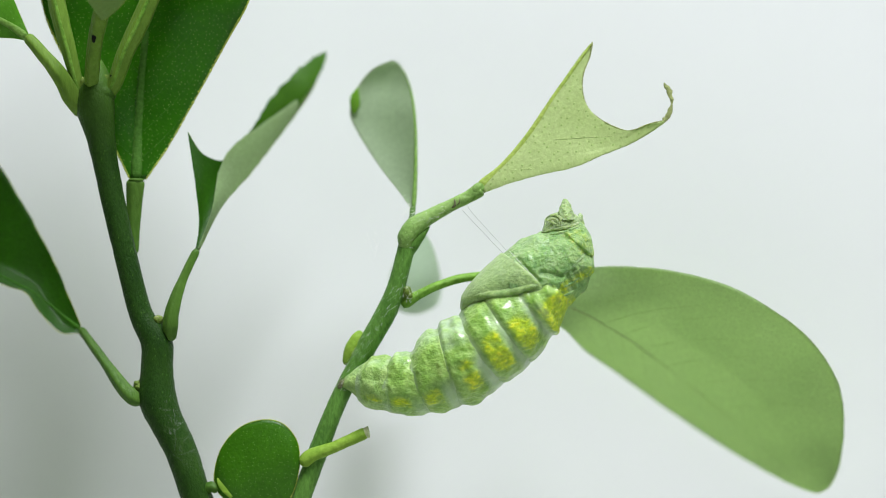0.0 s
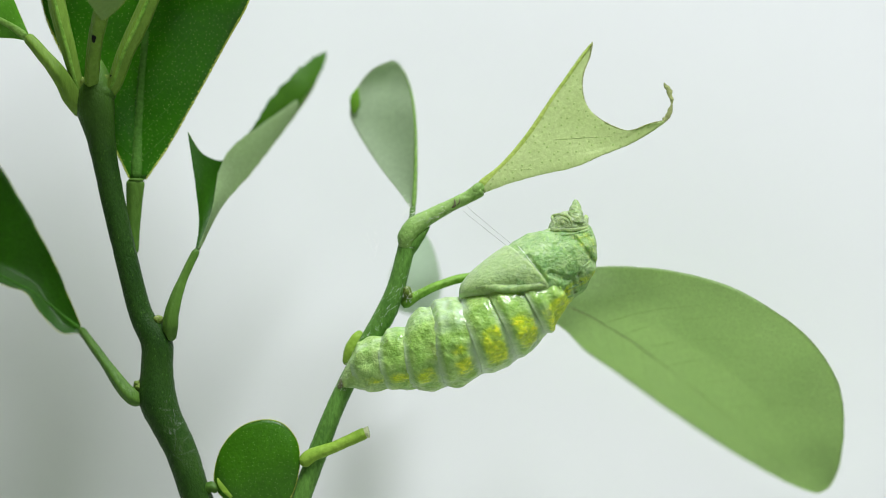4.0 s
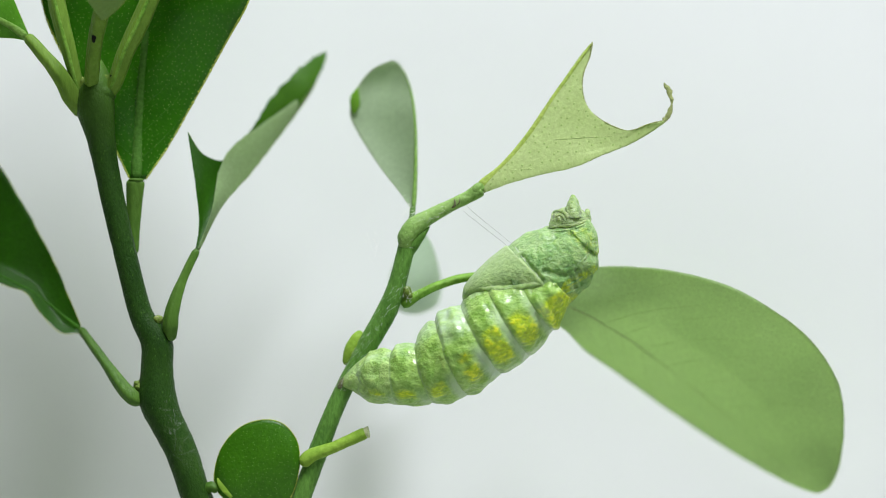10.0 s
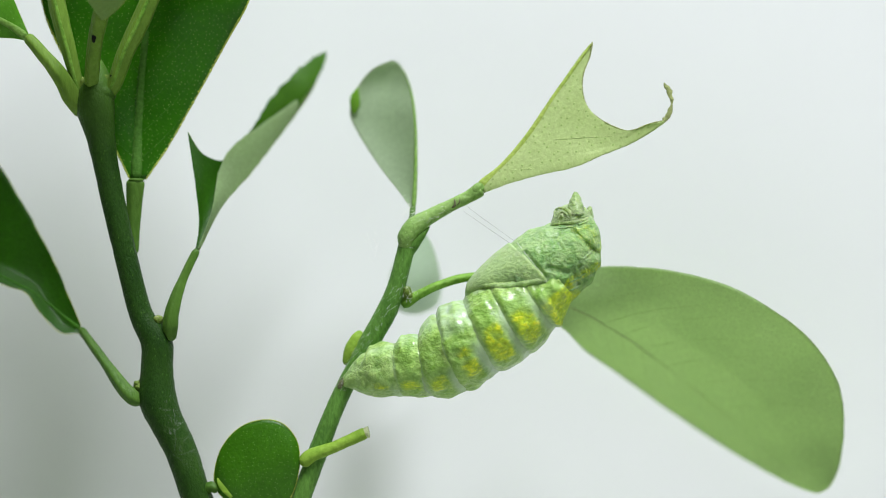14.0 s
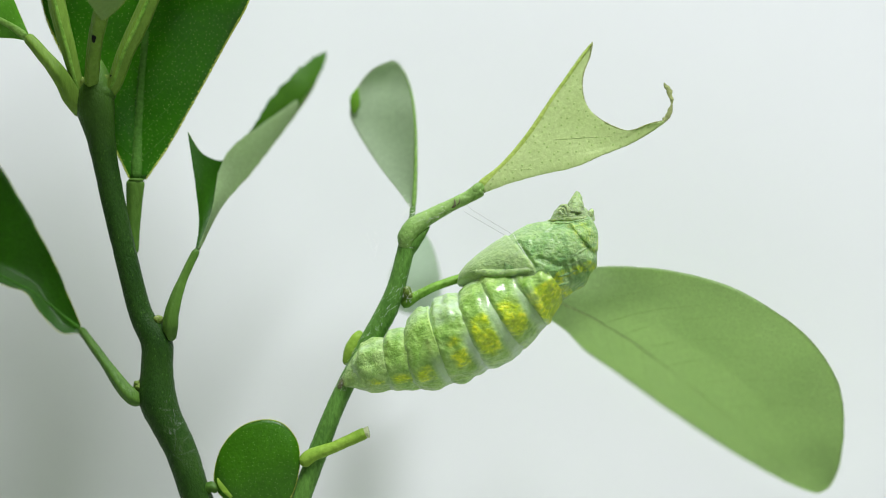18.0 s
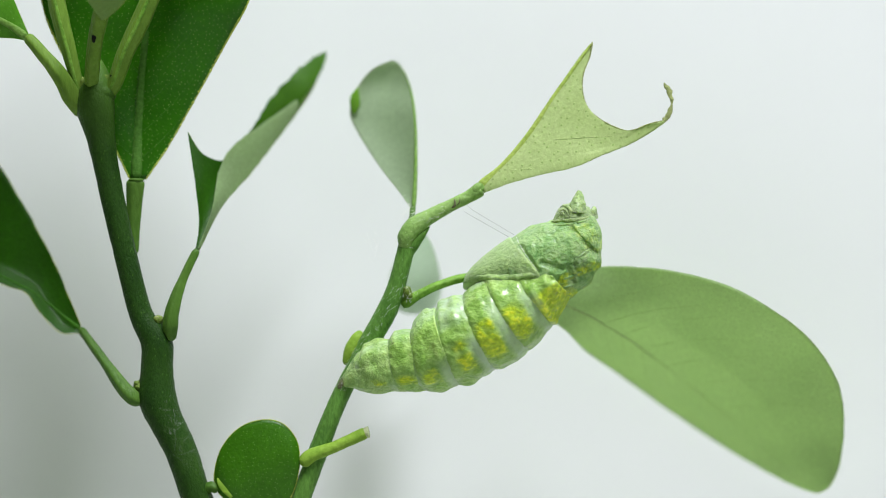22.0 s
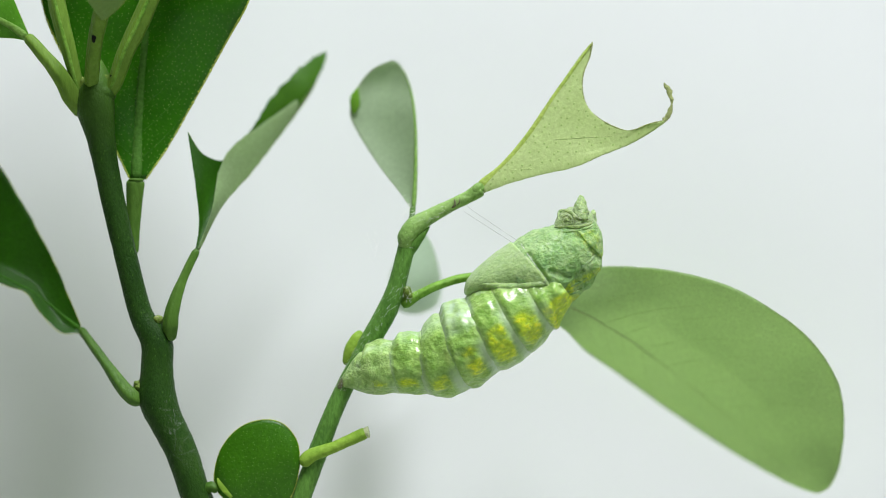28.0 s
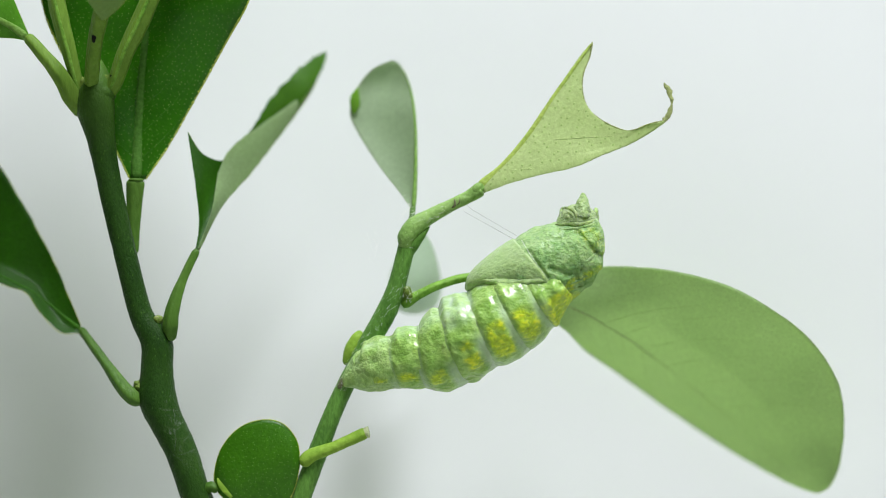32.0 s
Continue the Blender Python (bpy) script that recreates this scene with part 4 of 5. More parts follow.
def fore_body():
    """The thorax with the wing case, the head and its horns as its pieces."""
    def thorax_marks(s, q, p):
        if p.y > 0:
            return (0.2 * hump(q, 0.7, 1.1, 0.1), 0.1, 0.0)
        lime = 0.17 * beside(p, (13.68, 2.7), (16.08, 0.3), 1.5) + 0.4 * beside(p, (13.2, -3.54), (16.2, -1.86), 0.6) + 0.5 * beside(p, (12.96, -4.26), (13.92, -4.98), 0.8)
        band = 0.35 * beside(p, (4.56, -1.74), (11.04, 2.22), 1.4)
        return (lime * (0.8 + 0.8 * noise.noise(p / 0.6)), max(band, 0.25 * hump(noise.noise(p / 1.5), 0.1, 1, 0.3)), 0.0)

    lumps = [((15.24, 2.7), 0.55, 0.3), ((15.96, 1.74), 0.6, 0.42), ((16.14, 0.42), 0.6, 0.4), ((16.08, -1.26), 0.75, 0.4), ((14.4, 2.34), 0.7, 0.3), ((15.12, 1.02), 0.7, 0.25), ((12.96, 0.78), 1.0, 0.25), ((14.16, -0.66), 1.1, 0.25),
             ((8.46, -0.66), (10.44, -2.94), 0.45, -0.28), ((13.44, 1.74), (15.96, -0.42), 0.4, -0.25), ((13.56, -2.34), (14.16, -3.84), 0.35, -0.22), ((14.28, -1.98), (15, -3.3), 0.35, -0.22), ((15, -1.74), (15.72, -2.7), 0.3, -0.2), ((10.86, -2.1), (12.96, -2.58), 0.5, -0.3)]
    thorax = skin_part("thorax", loft(FORE, 2.3, 9.0, 120, 170, lambda s: 1.0 + 0.02 * math.sin(9 * s), thorax_marks, 0.28, 1.6, 0.042, relief=lambda p: bumps(p, lumps)), PUPA_THORAX, pupa, "leathery grey-green thorax", spot(11.46, -1.74, -2.2))

    def wing_marks(s, q, p):
        return (0.0, max(0.15 + 0.35 * hump(q, -1, 0.5, 0.3), 0.9 * beside(p, (2.2, -5.5), (3.6, -5.3), 0.7)), 0.0)

    wing = skin_part("wing_case", loft(FORE, 0.05, 2.5, 80, 140, lambda s: (1.0 + 0.045 * s) * min(1.0, 0.3 + math.sqrt(s / 0.09)) - 0.03 * hump(s, 0.975, 2, 0.02), wing_marks, 0.08, 2.2, 0.02, ends=2.2), PUPA_WING, thorax, "smooth folded wing case")
    find = skin_finder(thorax, wing, *rings[3:])
    part("wing_margin", ridge(find, [(3.48, -4.32), (3.78, -4.2), (4.08, -4.14), (4.56, -4.14), (6.36, -4.14), (8.28, -3.84), (9.84, -3.48), (10.68, -3.54)], [0.12, 0.3, 0.4, 0.44, 0.42, 0.36, 0.32, 0.12], n=60, sink=0.12, rough=0.1), PUPA_WING, thorax, "soft raised edge under the wing case")
    part("silk_band", ridge(find, [(7.62, 0.42), (8.4, -0.6), (9.36, -1.74), (10.44, -2.94)], [0.02, 0.02, 0.018, 0.014], n=40, sink=-0.005, rough=0.0), SILK, thorax, "fine silk thread across the wing seam")
    # the head with its curled eye cap and two horns
    heads = [((11.04, 2.22), (15.84, 2.22), 2.2, -2.0), ((11.4, 3.3), (15.6, 2.94), 2.2, -2.0), ((11.82, 3.9), (15.24, 3.66), 1.9, -2.0), ((12.36, 4.38), (14.76, 4.2), 1.3, -2.0), ((13.08, 4.62), (14.04, 4.5), 0.4, -2.0)]
    none = lambda s, q, p: (0.0, 0.12, 0.0)
    head = skin_part("head", loft(heads, 0.0, 4.0, 40, 90, lambda s: 1.0, none, 0.2, 1.2, 0.05), PUPA_HEAD, thorax, "wrinkled head")
    horn_a = [((12.84, 3.54), (14.76, 3.54), 1.1, -3.2), ((12.96, 4.5), (14.58, 4.38), 0.9, -3.0), ((13.26, 5.34), (14.28, 5.16), 0.55, -2.8), ((13.56, 5.94), (13.98, 5.82), 0.2, -2.6)]
    horn_b = [((14.52, 3.18), (15.66, 3.06), 0.8, -1.2), ((14.88, 3.9), (15.6, 3.78), 0.6, -1.2), ((15.18, 4.38), (15.48, 4.32), 0.2, -1.2)]
    for table in (horn_a, horn_b):
        skin_part("horn", loft(table, 0.0, len(table) - 1.0, 30, 50, lambda s: 1.0, none, 0.12, 0.5, 0.05), PUPA_HEAD, thorax, "short blunt head horn")
    find = skin_finder(thorax, head)
    u, v = (12.36, 3.3)
    for r, w in ((0.85, 0.2), (0.46, 0.13)):
        part("eye_fold", ridge(find, [(u + math.cos(a) * r, v + math.sin(a) * r) for a in np.linspace(-0.5, 3.6, 9)], [0.05, w, w, w, 0.05], n=22), PUPA_HEAD, thorax, "curved fold round the eye")
    part("eye_cap", blob(find(u, v, 0.08), (0.3, 0.16, 0.25), 0, 0.25, 0.4), PUPA_HEAD, thorax, "small oval eye cap")
    part("neck_fold", ridge(find, [(11.1, 2.34), (12.06, 2.52), (13.68, 2.7), (15, 3.12), (15.42, 3.6)], [0.1, 0.24, 0.24, 0.2, 0.08], n=30), PUPA_HEAD, thorax, "thick fold behind the head")
    part("neck_fold", ridge(find, [(11.46, 1.98), (12.96, 2.16), (14.46, 2.58), (15.48, 3.06)], [0.08, 0.18, 0.18, 0.06], n=30), PUPA_THORAX, thorax, "thin fold behind the head")
    for k in range(4):
        u, v = (14.64, -2.22)
        part("snout_fold", ridge(find, [(u - 2.2 + 0.55 * k, v + 1.1 * k - 2.6), (u - 1.2 + 0.5 * k, v + 1.2 * k - 2.2), (u + 0.2 + 0.3 * k, v + 1.2 * k - 1.4)], [0.06, 0.16, 0.06], n=18), PUPA_THORAX, thorax, "wrinkle on the snout")
    return thorax


rings = abdomen()
thorax = fore_body()

# ---- silk ----
girdle = thing("silk_girdle", spot(2.52, 4.62, -0.5), "fine white silk threads from the twig to the pupa's back", "silk thread")


def thread(name, parent, points, width, mat=None, label="", n=24):
    return part(name, tube(points, [width] * 3, n=n, sides=6), mat or SILK, parent, label)


strands = [thread("thread", girdle, [(2.16, 4.02, -0.9), (4.44, 2.22, -1.2), (7.2, 0.06, -1.8)], 0.045, SILK_GREY, n=16),
           thread("thread", girdle, [(2.58, 4.62, -0.5), (3.24, 3.9, -0.6), (7.56, 0.36, -1.8)], 0.040, SILK_GREY, n=16)]


def loose_silk():
    rng = random.Random(5)
    pad = thing("silk_pad", spot(-9.24, -12.54, -1.2), "matted white silk spun round the twig", "silk")
    for k in range(150):
        f = rng.random() ** 1.3
        u, v = (-10.8, -14.94)[0] + f * 7.0 + rng.uniform(-1.0, 1.0), (-10.8, -14.94)[1] + f * 13.5 - 1.2 * f * f
        a, r = rng.uniform(0.3, 1.4), rng.uniform(0.12, 0.4)
        deep = -1.25 + 0.45 * abs(u - ((-10.8, -14.94)[0] + f * 7.0)) ** 2
        thread("silk_strand", pad, [(u - r * math.cos(a), v - r * math.sin(a), deep + 0.12), (u, v + rng.uniform(-0.06, 0.06), deep), (u + r * math.cos(a), v + r * math.sin(a), deep + 0.12)], rng.uniform(0.006, 0.012), n=7)
    wisps = thing("silk_wisps", spot(-3.84, 3.36, 0.5), "stray white silk wisps by the twig's bend", "silk")
    for k in range(26):
        u, v = (-3.72, 3.42)[0] + rng.gauss(0, 0.45), (-3.72, 3.42)[1] + rng.gauss(0.2, 0.6)
        thread("silk_strand", wisps, [(u, v, 0.3), (u + rng.uniform(-0.5, 0.5), v + rng.uniform(0.1, 0.7), 0.4), (u + rng.uniform(-0.9, 0.9), v + rng.uniform(0.2, 1.2), 0.5)], rng.uniform(0.012, 0.03), n=11)
    for k in range(56):
        f = rng.random()
        c = Vector((-3.9, 0.4)).lerp(Vector((-2.9, 2.7)), f / 0.45) if f < 0.45 else Vector((-2.9, 2.7)).lerp(Vector((0.6, 4.5)), (f - 0.45) / 0.55)
        side = rng.uniform(-0.75, 0.75)
        u, v, a, r = c.x + 0.6 * side, c.y - 0.8 * side, rng.uniform(-0.2, 1.2), rng.uniform(0.1, 0.28)
        deep = -1.2 + 0.6 * side * side
        thread("silk_strand", wisps, [(u - r * math.cos(a), v - r * math.sin(a), deep + 0.06), (u, v, deep), (u + r * math.cos(a), v + r * math.sin(a), deep + 0.06)], rng.uniform(0.008, 0.018), n=7)
    hairs = thing("stem_fluff", spot(-29.04, -16.74, -2.0), "thin pale silk fibres caught on the stem", "silk")
    for k in range(46):
        f = rng.random()
        u, v = (-30.36, -14.94)[0] + f * 3.6 + rng.uniform(-1.0, 1.0), (-30.36, -14.94)[1] - f * 8.0 + rng.uniform(-0.8, 0.8)
        a, turn, line = rng.uniform(0, 6.3), rng.uniform(-0.45, 0.45), []
        for j in range(7):
            line.append((u, v, -1.95 + 0.45 * abs(u - (-30.36 + f * 3.6)) ** 2 + 0.1 * math.sin(j * 1.3 + k)))
            u, v, a = u + 0.36 * math.cos(a), v + 0.36 * math.sin(a), a + turn + 0.4 * math.sin(j * 2.1 + k)
        thread("silk_strand", hairs, line, 0.0038, n=22)
    for k in range(16):
        u, v = (-3.48, -4.62)[0] + rng.gauss(0, 0.35), (-3.48, -4.62)[1] + rng.gauss(0, 0.5)
        thread("silk_strand", wisps, [(u, v, -0.9), (u + rng.uniform(-0.3, 0.3), v + rng.uniform(0.0, 0.4), -1.1), (u + rng.uniform(-0.5, 0.6), v + rng.uniform(0.0, 0.6), -0.9)], 0.011, n=9)
    for k in range(10):
        u, v = (-7.44, 0.06)[0] + rng.gauss(0, 0.4), (-7.44, 0.06)[1] + rng.gauss(0, 0.9)
        thread("silk_strand", wisps, [(u, v, 1.0), (u + rng.uniform(-0.3, 0.3), v + 0.5, 1.2), (u + rng.uniform(-0.5, 0.5), v + 1.1, 1.0)], 0.018, n=9)


loose_silk()


# ---- the pupa's wriggling ----
def bend(ob, rows):
    """Rows of seconds, shift across and up in millimetres, turn in the plane, and roll round the axes across and up in
    degrees, from the piece's own rest place."""
    home = ob.location.copy()
    walk(ob, [(t, pose(home.x + u * SCALE, home.y, home.z + v * SCALE, 0, turn, 0) @ Matrix.Rotation(radians(math.hypot(a, b)), 4, Vector((a, 0, b + 1e-9)))) for t, u, v, turn, a, b in rows])


def motions():
    bend(rings[0], [
        (0, 0.03, -0.10, 10.7, 0, 0), (0.5, 0.06, -0.10, 18.3, 0, 0), (1, 0.03, -0.06, 1.3, 0, 0), (1.5, 0.26, 0.03, 0.2, 0, 0), (2, 0.00, -0.13, 3.3, 0, 0), (2.5, 0.00, -0.06, -2.5, 0, 0), (3, 0.03, -0.06, 6.5, 0, 0), (3.5, -0.10, -0.06, -22.4, 0, 0),
        (5.5, -0.03, -0.06, 5.4, 0, 0), (6, -0.07, -0.06, -15.2, 0, 0), (6.5, -0.19, -0.22, -30.0, 0, 0), (7, -0.19, -0.45, 42.0, 0, 0), (7.5, -0.03, -0.16, 20.3, 0, 0), (8, 0.00, -0.10, 19.3, 0, 0), (8.5, 0.00, 0.03, -3.4, 0, 0), (9, 0.00, -0.00, 0.0, 0, 0),
        (9.5, -0.03, -0.03, 4.9, 0, 0), (10, -0.03, -0.03, 2.2, 0, 0), (10.5, -0.03, -0.06, 7.2, 0, 0), (11, 0.00, -0.00, 1.6, 0, 0), (11.5, 0.00, -0.03, 0.2, 0, 0), (12, 0.03, 0.07, -5.5, 0, 0), (12.5, 0.06, -0.06, 7.3, 0, 0), (13, -0.03, 0.03, -12.7, 0, 0),
        (13.5, 0.00, 0.07, -13.9, 0, 0), (14, 0.00, -0.00, -5.7, 0, 0), (14.5, 0.00, 0.07, -10.1, 0, 0), (16.5, -0.16, -0.29, -18.2, 0, 0), (17, -0.16, -0.39, 18.0, 0, 0), (17.5, -0.03, -0.03, -6.6, 0, 0), (18, -0.03, 0.03, -14.3, 0, 0), (18.5, -0.07, -0.06, -2.6, 0, 0),
        (19, -0.03, 0.03, -13.2, 0, 0), (19.5, 0.09, -0.03, -3.0, 0, 0), (20, 0.00, -0.06, -0.3, 0, 0), (20.5, -0.03, 0.03, -15.5, 0, 0), (21, -0.03, 0.03, -19.1, 0, 0), (21.5, -0.03, 0.03, -15.6, 0, 0), (22, -0.03, -0.00, -11.6, 0, 0), (22.5, -0.03, 0.03, -16.9, 0, 0),
        (23, -0.07, -0.06, -12.8, 0, 0), (23.5, -0.13, -0.16, -24.6, 0, 0), (24, -0.10, -0.32, 10.0, 0, 0), (24.5, -0.03, -0.03, -1.6, 0, 0), (25, -0.03, -0.03, -2.3, 0, 0), (25.5, -0.03, 0.03, -13.6, 0, 0), (27.5, -0.07, -0.00, -15.1, 0, 0), (28, -0.07, -0.03, -10.0, 0, 0),
        (28.5, -0.07, -0.00, -14.3, 0, 0), (29, -0.07, -0.00, -15.0, 0, 0), (29.5, -0.07, 0.03, -17.3, 0, 0), (30, -0.07, 0.03, -18.2, 0, 0), (30.5, -0.07, -0.00, -15.2, 0, 0), (31, -0.07, 0.03, -17.0, 0, 0), (31.5, -0.07, 0.03, -18.1, 0, 0), (32, -0.07, -0.00, -14.4, 0, 0)])
    bend(rings[1], [
        (0, -0.22, -0.88, 8.3, -0, 0), (0.5, -0.15, -1.42, 13.3, 0, 1), (1, -0.21, -0.19, 1.6, -0, -0), (1.5, 0.02, -0.03, -0.2, -0, -2), (2, 0.40, -0.33, 1.5, -0, 2), (2.5, 0.05, 0.15, -1.4, 0, 1), (3, 0.28, -0.53, 5.2, 0, 1), (3.5, -0.89, 1.36, -16.2, 0, 1),
        (5.5, 0.06, -0.45, 4.3, 0, 1), (6, -0.54, 0.95, -11.1, -0, 0), (6.5, -2.64, 0.96, -10.0, 1, 2), (7, -0.90, -2.90, 8.0, -1, 2), (7.5, -0.46, -1.60, 12.7, -1, 0), (8, -0.13, -1.51, 14.0, 0, 1), (8.5, -0.17, 0.25, -3.0, -0, -1), (9, 0.00, -0.00, 0.0, 0, 0),
        (9.5, -0.05, -0.40, 3.5, 0, 1), (10, -0.13, -0.22, 1.1, 0, 0), (10.5, -0.05, -0.60, 4.9, 1, 1), (11, -0.01, -0.12, 1.3, 0, 0), (11.5, -0.14, -0.07, -0.2, 0, -0), (12, -0.09, 0.45, -5.0, 0, -1), (12.5, 0.26, -0.60, 4.6, 0, -0), (13, -0.18, 0.99, -9.7, 0, -1),
        (13.5, -0.19, 1.09, -11.1, -0, -1), (14, 0.09, 0.47, -4.3, 0, 0), (14.5, -0.15, 0.81, -7.8, -0, -1), (16.5, -1.34, 0.54, -15.6, 1, 2), (17, -0.86, -1.70, 0.0, -0, 1), (17.5, -0.33, 0.38, -6.1, -1, -1), (18, -0.50, 0.96, -11.6, -0, -1), (18.5, -0.09, 0.12, -2.2, 0, 1),
        (19, -0.42, 0.92, -11.0, 0, -1), (19.5, 0.19, 0.19, -5.1, 1, -2), (20, 0.18, -0.02, -2.0, -0, -0), (20.5, -0.30, 1.15, -13.3, -0, -0), (21, -0.36, 1.43, -16.8, -1, -1), (21.5, -0.32, 1.15, -13.0, 0, -1), (22, -0.24, 0.84, -9.4, -0, -1), (22.5, -0.43, 1.20, -14.6, 0, -1),
        (23, -0.33, 0.83, -10.6, 0, 0), (23.5, -1.27, 1.17, -20.3, 1, 1), (24, -0.95, -1.10, -4.0, 0, 2), (24.5, -0.39, -0.01, -3.3, -1, -0), (25, -0.08, 0.13, -2.1, 0, 1), (25.5, -0.38, 0.96, -11.5, 0, -1), (27.5, -0.20, 1.18, -10.7, 0, 0), (28, -0.12, 0.75, -6.4, 0, 0),
        (28.5, -0.19, 1.11, -10.2, 0, 0), (29, -0.19, 1.18, -10.7, 0, -0), (29.5, -0.23, 1.38, -13.4, 0, -0), (30, -0.26, 1.44, -14.3, 0, -0), (30.5, -0.21, 1.19, -10.8, 0, 0), (31, -0.27, 1.33, -13.1, 0, -0), (31.5, -0.28, 1.42, -14.3, 0, -1), (32, -0.20, 1.12, -10.2, 0, 0)])
    bend(rings[2], [
        (0, -0.58, -1.17, 4.2, -1, 0), (0.5, -0.46, -1.83, 5.0, 1, 2), (1, -0.49, -0.28, 2.2, -1, -1), (1.5, -0.24, -0.03, -0.4, -0, -4), (2, 0.75, -0.26, -1.1, -0, 5), (2.5, 0.13, 0.20, 0.6, 0, 3), (3, 0.47, -0.73, 2.9, 0, 3), (3.5, -1.24, 1.84, -5.5, 0, 3),
        (5.5, 0.10, -0.62, 2.3, 1, 4), (6, -0.76, 1.31, -4.3, -1, 1), (6.5, -2.64, 2.10, -4.0, 3, 5), (7, -1.50, -2.82, -5.0, -2, 5), (7.5, -0.93, -1.91, 1.1, -2, 1), (8, -0.30, -2.00, 5.1, 1, 4), (8.5, -0.28, 0.35, -2.1, -1, -2), (9, 0.00, -0.00, 0.0, 0, 0),
        (9.5, -0.11, -0.53, 1.1, 0, 1), (10, -0.25, -0.24, -0.7, 1, 0), (10.5, -0.13, -0.76, 1.0, 1, 2), (11, -0.03, -0.18, 0.7, 0, 0), (11.5, -0.29, -0.07, -0.9, 0, -1), (12, -0.12, 0.67, -4.0, 0, -4), (12.5, 0.40, -0.73, 0.2, 0, -1), (13, -0.10, 1.41, -4.2, 0, -2),
        (13.5, -0.13, 1.58, -5.9, -0, -3), (14, 0.25, 0.69, -1.6, 1, 0), (14.5, -0.14, 1.12, -3.5, -0, -1), (16.5, -2.25, 0.96, -12.0, 3, 4), (17, -1.32, -1.56, -6.0, -1, 4), (17.5, -0.54, 0.62, -4.9, -1, -2), (18, -0.74, 1.39, -6.7, -1, -2), (18.5, -0.10, 0.24, -1.4, 1, 1),
        (19, -0.58, 1.34, -6.7, 0, -3), (19.5, 0.31, 0.56, -7.6, 1, -4), (20, 0.35, 0.19, -4.1, -1, -0), (20.5, -0.32, 1.79, -8.5, -1, -1), (21, -0.35, 2.26, -11.2, -2, -2), (21.5, -0.34, 1.74, -7.5, 0, -2), (22, -0.25, 1.23, -5.0, -0, -2), (22.5, -0.54, 1.84, -9.6, 0, -3),
        (23, -0.41, 1.30, -6.1, 1, 1), (23.5, -1.96, 1.80, -13.1, 3, 3), (24, -1.32, -0.30, -8.0, 1, 4), (24.5, -0.74, 0.17, -5.6, -1, -1), (25, -0.11, 0.24, -1.3, 1, 2), (25.5, -0.51, 1.44, -7.2, 0, -2), (27.5, -0.06, 1.64, -3.0, 1, 0), (28, -0.02, 0.98, -0.4, 1, 1),
        (28.5, -0.06, 1.55, -2.8, 1, 0), (29, -0.04, 1.64, -3.0, 1, -0), (29.5, -0.07, 2.02, -5.8, 1, -1), (30, -0.11, 2.13, -6.8, 1, -1), (30.5, -0.07, 1.65, -2.8, 1, 1), (31, -0.16, 1.94, -5.8, 1, -1), (31.5, -0.15, 2.10, -7.0, 0, -2), (32, -0.08, 1.55, -2.7, 1, 0)])
